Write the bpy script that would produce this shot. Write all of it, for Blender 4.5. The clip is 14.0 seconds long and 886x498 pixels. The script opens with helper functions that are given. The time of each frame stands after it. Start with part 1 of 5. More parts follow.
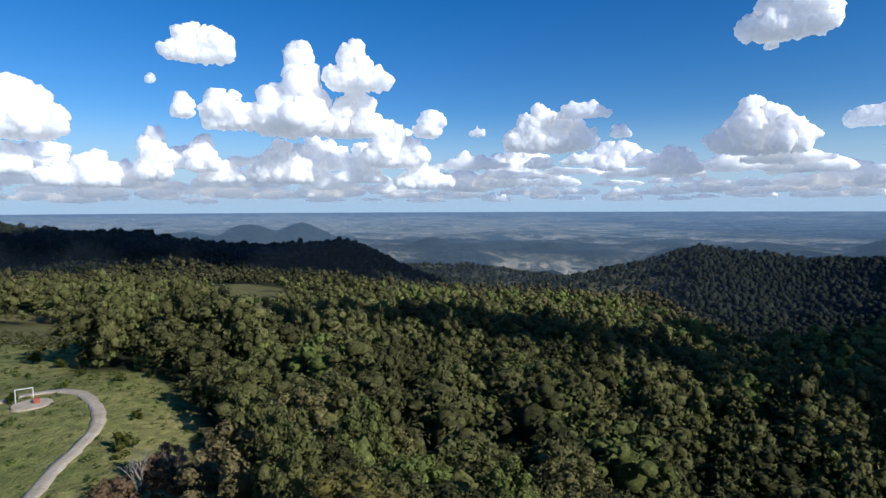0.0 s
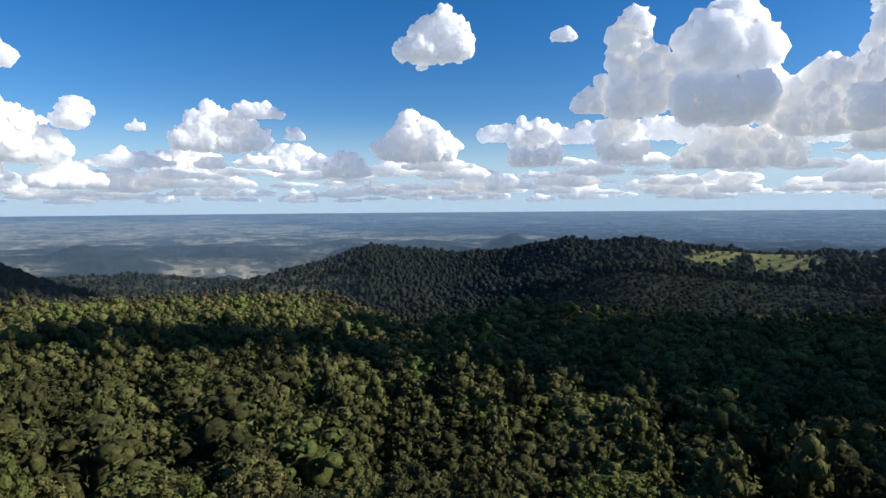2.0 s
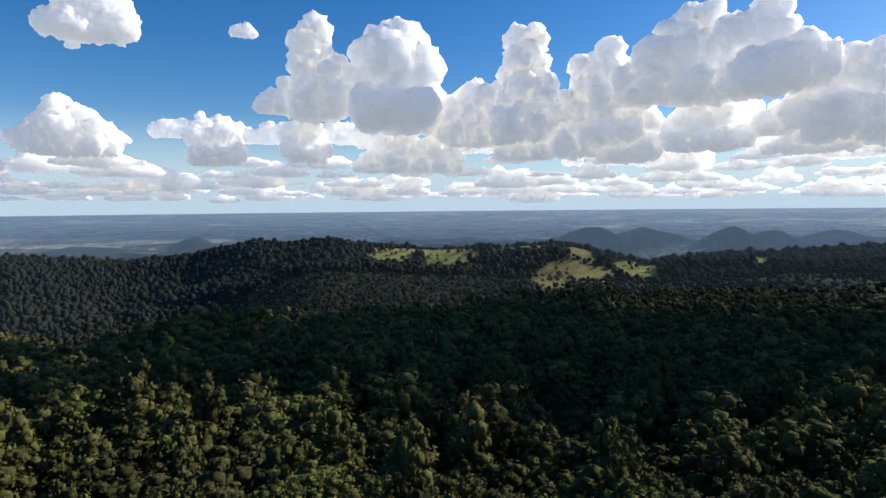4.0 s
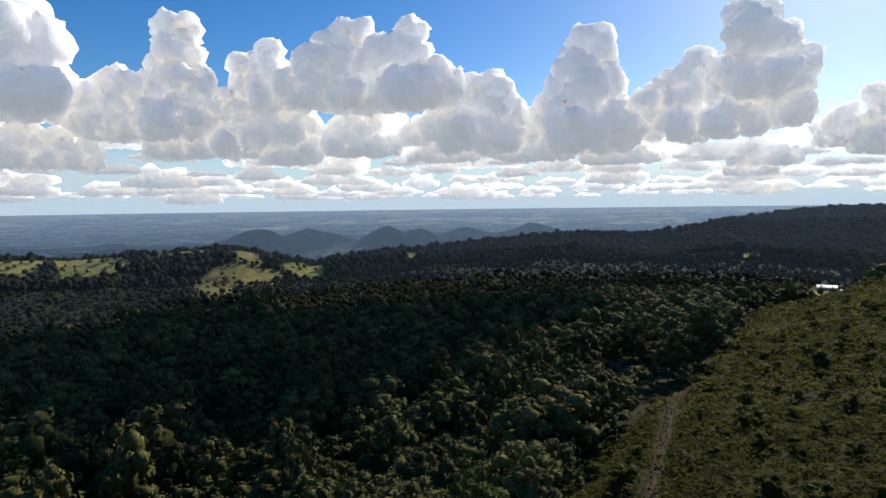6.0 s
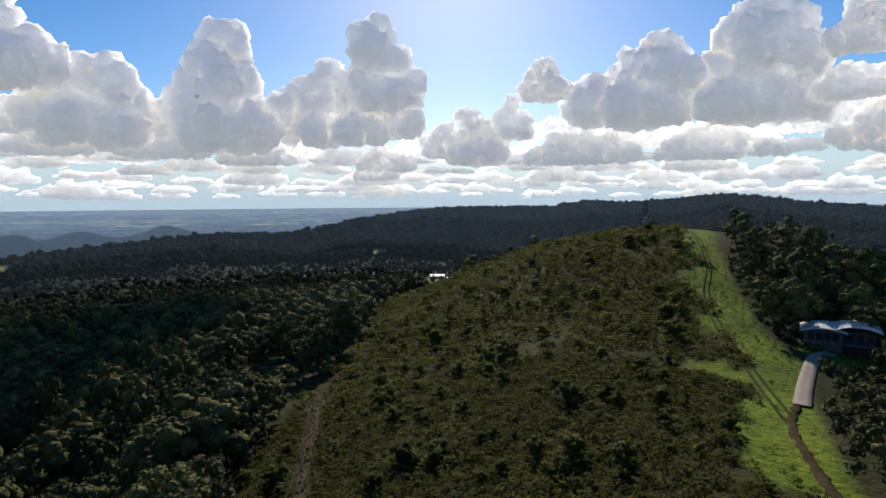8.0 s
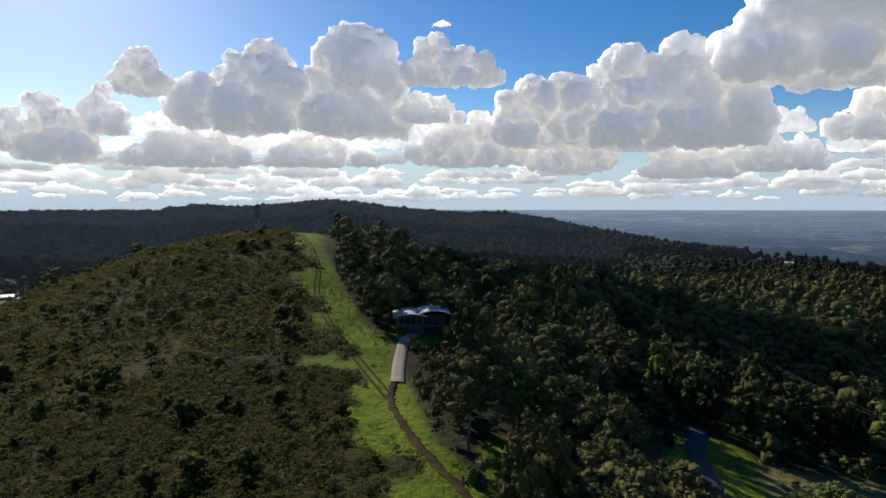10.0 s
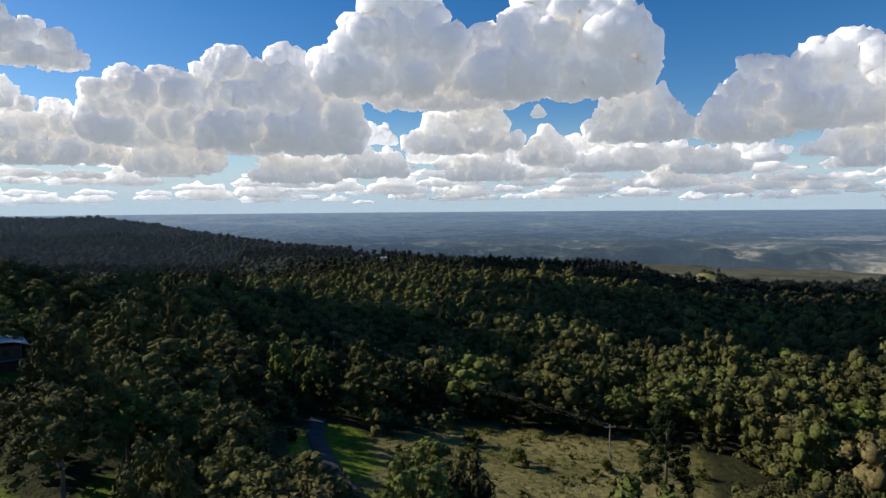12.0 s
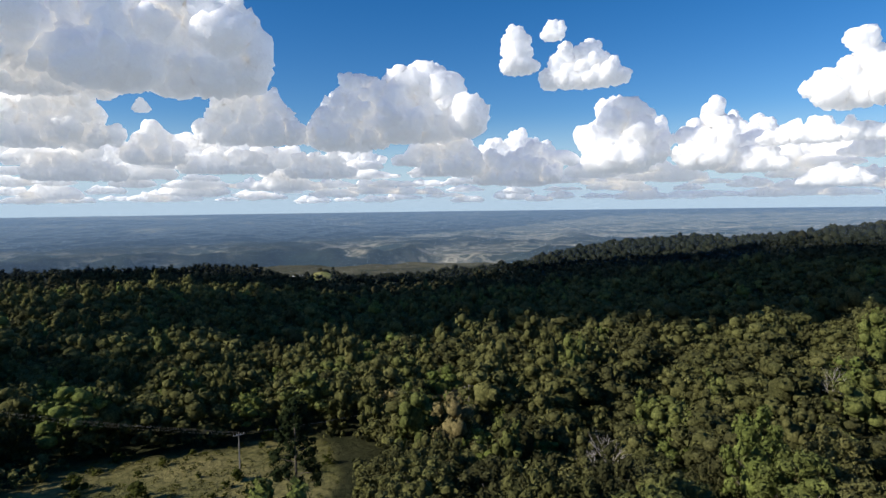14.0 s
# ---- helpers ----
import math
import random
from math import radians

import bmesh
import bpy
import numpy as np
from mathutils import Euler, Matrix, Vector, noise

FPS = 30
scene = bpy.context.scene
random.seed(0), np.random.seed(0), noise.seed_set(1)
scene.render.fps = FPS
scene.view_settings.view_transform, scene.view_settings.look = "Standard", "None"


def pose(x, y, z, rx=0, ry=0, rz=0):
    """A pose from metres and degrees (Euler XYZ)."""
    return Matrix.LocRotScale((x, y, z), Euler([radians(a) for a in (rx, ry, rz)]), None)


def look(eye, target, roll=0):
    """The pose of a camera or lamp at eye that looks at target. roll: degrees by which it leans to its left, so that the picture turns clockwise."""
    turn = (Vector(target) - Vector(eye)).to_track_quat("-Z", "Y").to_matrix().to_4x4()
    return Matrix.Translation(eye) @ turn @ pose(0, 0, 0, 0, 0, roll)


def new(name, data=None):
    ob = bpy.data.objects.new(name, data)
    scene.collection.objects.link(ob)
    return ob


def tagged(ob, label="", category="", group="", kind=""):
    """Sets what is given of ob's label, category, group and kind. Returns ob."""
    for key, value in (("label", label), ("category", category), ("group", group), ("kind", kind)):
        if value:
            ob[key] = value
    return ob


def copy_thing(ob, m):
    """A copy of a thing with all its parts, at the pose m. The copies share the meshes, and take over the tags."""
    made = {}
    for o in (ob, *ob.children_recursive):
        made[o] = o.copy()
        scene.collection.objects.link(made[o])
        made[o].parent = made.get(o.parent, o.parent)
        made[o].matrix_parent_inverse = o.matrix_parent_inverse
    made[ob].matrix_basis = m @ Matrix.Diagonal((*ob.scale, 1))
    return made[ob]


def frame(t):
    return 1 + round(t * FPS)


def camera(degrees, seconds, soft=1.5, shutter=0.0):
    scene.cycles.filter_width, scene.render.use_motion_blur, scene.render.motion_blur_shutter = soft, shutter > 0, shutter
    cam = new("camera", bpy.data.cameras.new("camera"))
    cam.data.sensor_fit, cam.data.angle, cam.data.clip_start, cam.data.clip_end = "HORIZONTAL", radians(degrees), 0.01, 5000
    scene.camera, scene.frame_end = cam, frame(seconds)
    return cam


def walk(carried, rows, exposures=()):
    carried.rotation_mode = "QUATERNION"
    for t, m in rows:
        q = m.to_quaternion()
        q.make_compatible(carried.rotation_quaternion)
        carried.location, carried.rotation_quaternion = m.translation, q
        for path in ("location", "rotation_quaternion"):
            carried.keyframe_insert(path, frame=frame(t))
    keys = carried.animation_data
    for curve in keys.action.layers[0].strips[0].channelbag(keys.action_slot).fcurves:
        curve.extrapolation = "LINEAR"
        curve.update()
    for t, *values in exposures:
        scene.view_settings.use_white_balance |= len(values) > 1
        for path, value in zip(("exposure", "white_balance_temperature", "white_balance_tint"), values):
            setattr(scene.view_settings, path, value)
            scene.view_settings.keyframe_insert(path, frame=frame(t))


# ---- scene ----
# The eye hangs in the air above a grassy ridge and turns on the spot.
cam = camera(73.74, 14.0)
EYE = Vector((0.0, 0.0, 40.0))
PATH = [
    (0.0, -0.00, -3.92, -0.23), (0.5, -9.64, -3.92, -0.30), (1.0, -17.22, -3.92, -0.34), (1.5, -23.92, -3.92, -0.41),
    (2.0, -30.48, -3.91, -0.46), (2.5, -37.45, -3.91, -0.54), (3.0, -44.89, -3.93, -0.56), (5.5, -83.43, -4.16, -0.66),
    (6.0, -91.54, -4.19, -0.73), (6.5, -99.77, -4.25, -0.80), (7.0, -108.23, -4.33, -0.80), (9.5, -152.15, -4.20, 0.01),
    (10.0, -161.66, -4.13, -0.04), (10.5, -171.19, -4.04, -0.13), (11.0, -180.20, -3.98, -0.23), (11.5, -189.04, -3.95, -0.36),
    (12.0, -197.89, -3.94, -0.46), (12.5, -206.71, -3.92, -0.53), (13.0, -215.56, -3.94, -0.62), (13.5, -224.50, -3.96, -0.69),
    (14.0, -233.63, -4.00, -0.74)]


def bearing(az, el=0.0):
    """The unit vector at az degrees (left of the y axis) and el degrees up."""
    a, e = radians(az), radians(el)
    return Vector((-math.sin(a) * math.cos(e), math.cos(a) * math.cos(e), math.sin(e)))


def aim(yaw, pitch, roll):
    return Matrix.Translation(EYE) @ Euler((0, 0, radians(yaw))).to_matrix().to_4x4() @ pose(0, 0, 0, 90 + pitch) @ pose(0, 0, 0, 0, 0, roll)


walk(cam, [(t, aim(yaw, pitch, roll)) for t, yaw, pitch, roll in PATH],
     [(0.0, 0.44, 5900, 10), (1.5, 0.57, 6250, 10), (3.0, 0.70, 6600, 10), (5.5, 0.68, 6950, 10), (7.0, 0.62, 7000, 10), (9.5, 0.52, 7000, 10), (12.5, 0.54, 6900, 10), (14.0, 0.60, 6600, 10)])

# ---- light: one sun behind broken cumulus, blue sky ----
SUN_AZ, SUN_EL = -127.0, 28.0
world = bpy.data.worlds.new("sky")
scene.world = world
world.use_nodes = True
wn, wl = world.node_tree.nodes, world.node_tree.links
sky = wn.new("ShaderNodeTexSky")
sky.sky_type, sky.sun_disc = "NISHITA", False
sky.sun_elevation, sky.sun_rotation = radians(SUN_EL), radians(-SUN_AZ)
sky.altitude, sky.air_density, sky.dust_density, sky.ozone_density = 1000, 1.0, 0.6, 3.0
rich = wn.new("ShaderNodeHueSaturation")
rich.inputs["Hue"].default_value, rich.inputs["Saturation"].default_value = 0.507, 1.38
wl.new(sky.outputs["Color"], rich.inputs["Color"])
up_ = wn.new("ShaderNodeSeparateXYZ")
wl.new(wn.new("ShaderNodeTexCoord").outputs["Generated"], up_.inputs[0])
low = wn.new("ShaderNodeValToRGB")
low.color_ramp.interpolation = "EASE"
low.color_ramp.elements[0].position, low.color_ramp.elements[0].color = 0.0, (1, 1, 1, 1)
low.color_ramp.elements[1].position, low.color_ramp.elements[1].color = 0.16, (0, 0, 0, 1)
wl.new(up_.outputs["Z"], low.inputs["Fac"])
pale = wn.new("ShaderNodeMix")
pale.data_type = "RGBA"
pale.inputs["B"].default_value = (4.0, 5.3, 6.6, 1)
wl.new(low.outputs["Color"], pale.inputs["Factor"])
wl.new(rich.outputs["Color"], pale.inputs["A"])
wn["Background"].inputs["Strength"].default_value = 0.08
wl.new(pale.outputs["Result"], wn["Background"].inputs["Color"])
sun = new("sun", bpy.data.lights.new("sun", "SUN"))
sun.data.energy, sun.data.angle, sun.data.color = 3.7, radians(0.53), (1.0, 0.94, 0.85)
sun.matrix_world = look(EYE + 500 * bearing(SUN_AZ, SUN_EL), EYE)


# ---- materials ----
def material(name, rough=0.9):
    m = bpy.data.materials.new(name)
    m.use_nodes = True
    bsdf = m.node_tree.nodes["Principled BSDF"]
    bsdf.inputs["Roughness"].default_value = rough
    bsdf.inputs["Specular IOR Level"].default_value = 0.02 if rough >= 0.9 else 0.25
    return m, m.node_tree.nodes, m.node_tree.links, bsdf


def noise_node(n, l, scale, detail=4.0, rough=0.6, source="Object", distort=0.0):
    co = n.new("ShaderNodeTexCoord")
    t = n.new("ShaderNodeTexNoise")
    t.inputs["Scale"].default_value, t.inputs["Detail"].default_value = scale, detail
    t.inputs["Roughness"].default_value, t.inputs["Distortion"].default_value = rough, distort
    l.new(co.outputs[source], t.inputs["Vector"])
    return t.outputs["Fac"]


def ramp(n, l, fac, stops):
    r = n.new("ShaderNodeValToRGB")
    while len(r.color_ramp.elements) < len(stops):
        r.color_ramp.elements.new(0.5)
    for e, (p, c) in zip(r.color_ramp.elements, stops):
        e.position, e.color = p, (*c, 1)
    l.new(fac, r.inputs["Fac"])
    return r.outputs["Color"]


def mix(n, l, fac, a, b, kind="MIX"):
    m = n.new("ShaderNodeMix")
    m.data_type, m.blend_type = "RGBA", kind
    for sock, v in ((m.inputs["Factor"], fac), (m.inputs["A"], a), (m.inputs["B"], b)):
        if isinstance(v, bpy.types.NodeSocket):
            l.new(v, sock)
        else:
            sock.default_value = v if isinstance(v, float) else (*v, 1)
    return m.outputs["Result"]


def bump(n, l, bsdf, height, strength, distance):
    b = n.new("ShaderNodeBump")
    b.inputs["Strength"].default_value, b.inputs["Distance"].default_value = strength, distance
    l.new(height, b.inputs["Height"])
    l.new(b.outputs["Normal"], bsdf.inputs["Normal"])


def surface(name, dark, light, scale, rough=0.9, fine=8.0, depth=0.02):
    """A matt surface of two tones, grained at two sizes."""
    m, n, l, b = material(name, rough)
    big = noise_node(n, l, scale, 5)
    small = noise_node(n, l, scale * fine, 4)
    base = ramp(n, l, big, [(0.3, dark), (0.7, light)])
    shade = ramp(n, l, small, [(0.25, (0.6, 0.6, 0.6)), (0.75, (1.0, 1.0, 1.0))])
    l.new(mix(n, l, 0.8, base, shade, "MULTIPLY"), b.inputs["Base Color"])
    bump(n, l, b, small, 0.6, depth)
    return m


def foliage(name, stops, per_object, through_light=0.0, gloss=0.08):
    """Leaves: the tree's own tone, mottled by clumps and by leaves."""
    m, n, l, b = material(name, 0.75)
    b.inputs["Specular IOR Level"].default_value = gloss
    if per_object:
        tone = n.new("ShaderNodeObjectInfo").outputs["Random"]
    else:
        a = n.new("ShaderNodeAttribute")
        a.attribute_name = "tone"
        tone = a.outputs["Fac"]
    base = ramp(n, l, tone, stops)
    clump = ramp(n, l, noise_node(n, l, 0.6, 3), [(0.3, (0.6, 0.62, 0.58)), (0.7, (1.2, 1.18, 1.1))])
    leaf = ramp(n, l, noise_node(n, l, 1.9, 4, 0.75), [(0.32, (0.5, 0.52, 0.5)), (0.5, (0.9, 0.9, 0.88)), (0.68, (1.4, 1.38, 1.3))])
    spray = ramp(n, l, n.new("ShaderNodeNewGeometry").outputs["Random Per Island"], [(0.0, (1.1, 1.1, 1.1)), (0.6, (1.45, 1.45, 1.45)), (1.0, (1.75, 1.74, 1.7))])
    base = mix(n, l, 1.0, base, spray, "MULTIPLY")
    col = mix(n, l, 1.0, mix(n, l, 1.0, base, clump, "MULTIPLY"), leaf, "MULTIPLY")
    l.new(col, b.inputs["Base Color"])
    if through_light:  # thin leaves let some sun through
        thin, both = n.new("ShaderNodeBsdfTranslucent"), n.new("ShaderNodeMixShader")
        l.new(col, thin.inputs["Color"])
        both.inputs["Fac"].default_value = through_light
        l.new(b.outputs["BSDF"], both.inputs[1])
        l.new(thin.outputs["BSDF"], both.inputs[2])
        l.new(both.outputs["Shader"], n["Material Output"].inputs["Surface"])
    bump(n, l, b, noise_node(n, l, 2.4, 6, 0.75), 0.75, 0.6)
    return m


FOREST = [(0.0, (0.044, 0.045, 0.021)), (0.2, (0.062, 0.062, 0.028)), (0.42, (0.081, 0.083, 0.033)), (0.6, (0.099, 0.097, 0.041)),
          (0.78, (0.098, 0.121, 0.036)), (0.9, (0.114, 0.133, 0.041)), (0.97, (0.133, 0.122, 0.053)), (1.0, (0.138, 0.115, 0.057))]
leaves_near = foliage("rainforest_leaves", FOREST, True, gloss=0.04)
leaves_far = foliage("forest_leaves", FOREST, False, gloss=0.02)
leaves_spur = foliage("brown_green_spur_leaves", [(0.0, (0.030, 0.031, 0.018)), (0.4, (0.046, 0.046, 0.026)), (0.75, (0.062, 0.056, 0.033)), (1.0, (0.078, 0.068, 0.040))], False, gloss=0.0)
# bluer and darker tones paint distance haze and shade into the far leaves
leaves_hill = foliage("haze_blue_far_leaves", [(0.0, (0.014, 0.018, 0.014)), (0.4, (0.018, 0.022, 0.017)), (0.7, (0.023, 0.026, 0.019)), (1.0, (0.032, 0.031, 0.022))], False, gloss=0.0)
bark = surface("bark", (0.10, 0.085, 0.07), (0.24, 0.21, 0.18), 0.8)
dead_wood = surface("weathered_dead_wood", (0.22, 0.20, 0.18), (0.42, 0.39, 0.35), 1.2)
dirt_pale = surface("pale_dirt", (0.46, 0.38, 0.27), (0.62, 0.53, 0.40), 0.3)
dirt_brown = surface("brown_dirt", (0.034, 0.026, 0.015), (0.088, 0.064, 0.036), 0.5)
concrete = surface("pale_concrete", (0.28, 0.24, 0.20), (0.38, 0.33, 0.28), 0.2)
asphalt = surface("grey_asphalt", (0.055, 0.055, 0.055), (0.10, 0.10, 0.10), 0.4)
steel = surface("galvanised_steel", (0.10, 0.102, 0.105), (0.17, 0.172, 0.176), 1.0, rough=0.5)
roof_grey = surface("grey_roof_sheet", (0.55, 0.54, 0.52), (0.68, 0.67, 0.65), 0.5, rough=0.6)
roof_white = surface("white_roof_sheet", (0.70, 0.70, 0.70), (0.82, 0.82, 0.82), 0.5, rough=0.5)
wall_dark = surface("dark_timber_wall", (0.035, 0.032, 0.03), (0.07, 0.065, 0.06), 0.8)
wall_pale = surface("pale_wall_panel", (0.35, 0.33, 0.30), (0.5, 0.48, 0.44), 0.8)
wall_grey = surface("grey_wall_board", (0.10, 0.095, 0.09), (0.16, 0.15, 0.14), 0.8)
glass_dark, _gn, _gl, _gb = material("dark_window_glass", 0.08)
_gb.inputs["Specular IOR Level"].default_value = 0.5
_gb.inputs["Base Color"].default_value = (0.02, 0.025, 0.03, 1)


# ---- shape tools ----
def hash2(ix, iy, seed):
    h = np.sin(ix * 127.1 + iy * 311.7 + seed * 74.7) * 43758.5453
    return h - np.floor(h)


def fbm(x, y, scale, octaves=4, seed=0):
    """Smooth value noise between -1 and 1 over features scale metres wide."""
    x, y = np.asarray(x, float) / scale, np.asarray(y, float) / scale
    total, amp, norm = 0.0, 1.0, 0.0
    for o in range(octaves):
        ix, iy = np.floor(x), np.floor(y)
        fx, fy = x - ix, y - iy
        fx, fy = fx * fx * (3 - 2 * fx), fy * fy * (3 - 2 * fy)
        a = hash2(ix, iy, seed + o) * (1 - fx) + hash2(ix + 1, iy, seed + o) * fx
        b = hash2(ix, iy + 1, seed + o) * (1 - fx) + hash2(ix + 1, iy + 1, seed + o) * fx
        total, norm = total + amp * (2 * (a * (1 - fy) + b * fy) - 1), norm + amp
        x, y, amp = x * 2.03 + 17.3, y * 2.03 + 9.1, amp * 0.5
    return total / norm


def mesh_of(name, verts, faces, mats=(), smooth=True, index=None):
    """A mesh from arrays: faces all of one length."""
    verts, faces = np.asarray(verts, np.float32), np.asarray(faces, np.int32)
    me = bpy.data.meshes.new(name)
    k = faces.shape[1]
    me.vertices.add(len(verts)), me.loops.add(faces.size), me.polygons.add(len(faces))
    me.vertices.foreach_set("co", verts.ravel())
    me.loops.foreach_set("vertex_index", faces.ravel())
    me.polygons.foreach_set("loop_start", np.arange(0, faces.size, k, dtype=np.int32))
    me.polygons.foreach_set("use_smooth", np.full(len(faces), smooth))
    for m in mats:
        me.materials.append(m)
    if index is not None:
        me.polygons.foreach_set("material_index", np.asarray(index, np.int32))
    me.update(calc_edges=True)
    return me


def ico(level):
    bm = bmesh.new()
    bmesh.ops.create_icosphere(bm, subdivisions=level, radius=1.0)
    v = np.array([p.co[:] for p in bm.verts])
    f = np.array([[p.index for p in q.verts] for q in bm.faces])
    bm.free()
    return v, f


ICO = {k: ico(k) for k in (1, 2)}


def part(name, bm, mat, parent=None, label="", smooth=False):
    me = bpy.data.meshes.new(name)
    bm.to_mesh(me)
    bm.free()
    if mat:
        me.materials.append(mat)
    for p in me.polygons:
        p.use_smooth = smooth
    ob = new(name, me)
    if parent:
        ob.parent = parent
    return tagged(ob, label)


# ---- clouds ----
cloud_mat, n_, l_, b_ = material("cloud_white_glow", 1.0)
b_.inputs["Base Color"].default_value = (0.975, 0.975, 0.975, 1)
b_.inputs["Specular IOR Level"].default_value = 0.0
b_.inputs["Subsurface Weight"].default_value = 1.0
b_.inputs["Subsurface Radius"].default_value = (1.0, 1.0, 1.0)
b_.inputs["Subsurface Scale"].default_value = 210.0
b_.inputs["Emission Color"].default_value = (1.0, 0.975, 0.95, 1)  # faint glow added in place of sunlight scattered inside
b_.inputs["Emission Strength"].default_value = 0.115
bump(n_, l_, b_, noise_node(n_, l_, 0.016, 6, 0.62), 0.7, 40.0)
puff_tex = []
for size in (1.5, 0.6, 0.28):
    t_ = bpy.data.textures.new("billow", "VORONOI")
    t_.noise_scale, t_.distance_metric = size, "DISTANCE_SQUARED"
    puff_tex.append(t_)
t_ = bpy.data.textures.new("fray", "CLOUDS")
t_.noise_scale, t_.noise_depth = 0.32, 6
puff_tex.append(t_)


def cumulus_mesh(name, wide, deep, tall, seed, cell):
    """A flat-based heap of puffs, melted together and roughened."""
    r_ = random.Random(seed)
    heap = []
    cols = max(4, int(round(2.8 * wide / tall)))
    for c in range(cols):
        u = -1 + 2 * (c + 0.5) / cols + r_.uniform(-0.3, 0.3) / cols
        top = tall * (1 - abs(u) ** 2.4 * 0.8) * r_.uniform(0.6, 1.15)
        rad = min(tall * 0.24, wide / cols * 0.85)
        steps = max(1, int(top / (rad * 0.9)))
        for s in range(steps):
            f = (s + 0.5) / steps
            rr = rad * r_.uniform(0.75, 1.15) * (1.15 - 0.45 * f)
            heap.append((u * (wide / 2 - rad) + r_.uniform(-.3, .3) * rad, r_.uniform(-0.35, 0.35) * deep * (1 - 0.5 * f), max(rr * 0.35, top * f), rr))
    for x_, y_, z_, r in list(heap):
        for k in range(6):
            d = Vector((r_.gauss(0, 1), r_.gauss(0, 1), abs(r_.gauss(0.3, 0.8)))).normalized() * r
            heap.append((x_ + d.x, y_ + d.y, z_ + d.z * 0.9, r * r_.uniform(0.28, 0.55)))
    iv, jf = ICO[2]
    V = [iv * r + (x_, y_, z_) for x_, y_, z_, r in heap]
    F = [jf + len(iv) * k for k in range(len(heap))]
    V = np.concatenate(V)
    V[:, 2] = np.where(V[:, 2] < 0, V[:, 2] * 0.12, V[:, 2])
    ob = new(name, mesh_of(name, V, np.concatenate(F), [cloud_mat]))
    m = ob.modifiers.new("melt", "REMESH")
    m.mode, m.voxel_size, m.use_smooth_shade = "VOXEL", cell, True
    for t_, amount in zip(puff_tex, (-0.13, -0.09, -0.05, 0.13)):
        d = ob.modifiers.new("puffs", "DISPLACE")
        d.texture, d.strength, d.mid_level, d.texture_coords = t_, amount * tall, 0.5, "LOCAL"
    k = max(tall, 1) * 0.22
    ob.data.transform(Matrix.Scale(1 / k, 4))
    m.voxel_size = cell / k
    for d in ob.modifiers[1:]:
        d.strength /= k
    bpy.context.view_layer.update()
    whole = bpy.data.meshes.new_from_object(ob.evaluated_get(bpy.context.evaluated_depsgraph_get()))
    whole.transform(Matrix.Scale(k, 4))
    bpy.data.objects.remove(ob)
    whole.name = "cloud"
    return whole


count = [0]


def cumulus(az, el, w, h, thin=False, far=0):
    """A cloud whose base stands at that bearing and height, w by h degrees."""
    count[0] += 1
    far = far or 4550 - 45 * min(el, 14)
    p = EYE + bearing(az) * far
    wide, tall = far * radians(w), far * radians(h) * 0.93
    ob = new("cloud", cumulus_mesh("cloud", wide, min(wide, tall * 1.3) * (0.25 if thin else 0.5), tall, count[0], max(13.0, min(tall, wide) / 22)))
    ob.location, ob.rotation_euler = (p.x, p.y, EYE.z + far * math.tan(radians(el))), (0, 0, radians(az))
    return tagged(ob, "thin torn wisp of white cloud" if thin else "white cumulus cloud with a flat grey base", "cloud", "cumulus clouds")


# clouds: bearing, elevation of the base, width and height in degrees, by quarters of the sky
for row in (
        (13.6, 7.4, 7.4, 7.1), (19.7, 7.5, 5.3, 3.8), (8.5, 7.1, 6.9, 4.4), (4.5, 4.3, 6.5, 4.1), (35.1, 6.0, 7.3, 4.6), (25.8, 2.9, 3.2, 4.3),
        (31.3, 2.2, 6.8, 3.2), (36.3, 3.0, 3.5, 2.9), (21.9, 3.6, 3.7, 3.0), (15.0, 2.7, 6.4, 3.6), (20.2, 2.5, 4.1, 2.0), (7.8, 2.6, 5.3, 1.8),
        (1.8, 2.1, 6.5, 2.4), (-10.3, 5.6, 10.0, 4.1), (-13.3, 8.4, 5.4, 1.6), (-28.0, 4.9, 8.9, 4.4), (-21.4, 3.2, 5.2, 2.2), (-9.3, 3.8, 3.2, 1.4),
        (-15.7, 3.6, 3.0, 1.8), (-39.2, 4.3, 6.1, 4.1), (-45.2, 8.9, 5.2, 3.0), (-47.0, 4.7, 6.2, 4.0)):
    cumulus(*row)
for row in (
        (-48.6, 9.0, 5.4, 8.9), (-55.5, 8.0, 10.4, 11.4), (-63.4, 6.4, 7.3, 6.1), (-56.8, 3.7, 10.9, 4.1), (-68.1, 6.7, 6.0, 10.0), (-73.0, 5.4, 4.6, 8.7),
        (-77.6, 4.6, 6.2, 6.7), (-62.9, 6.3, 7.1, 6.1), (-56.4, 3.6, 10.8, 3.1), (-75.4, 5.6, 9.3, 8.3), (-85.3, 9.6, 18.7, 8.7), (-94.6, 5.7, 11.5, 9.7),
        (-84.0, 5.1, 8.4, 4.7), (-90.6, 6.0, 6.9, 3.2), (-105.3, 5.5, 12.6, 10.6), (-68.2, 4.8, 6.6, 4.4), (-100.0, 4.5, 8.5, 4.6), (-114.5, 6.0, 12.1, 6.7),
        (-119.7, 9.2, 10.0, 8.6), (-121.1, 6.9, 4.2, 7.6), (-126.0, 4.6, 5.9, 3.4), (-128.9, 4.1, 5.0, 5.2)):
    cumulus(*row)
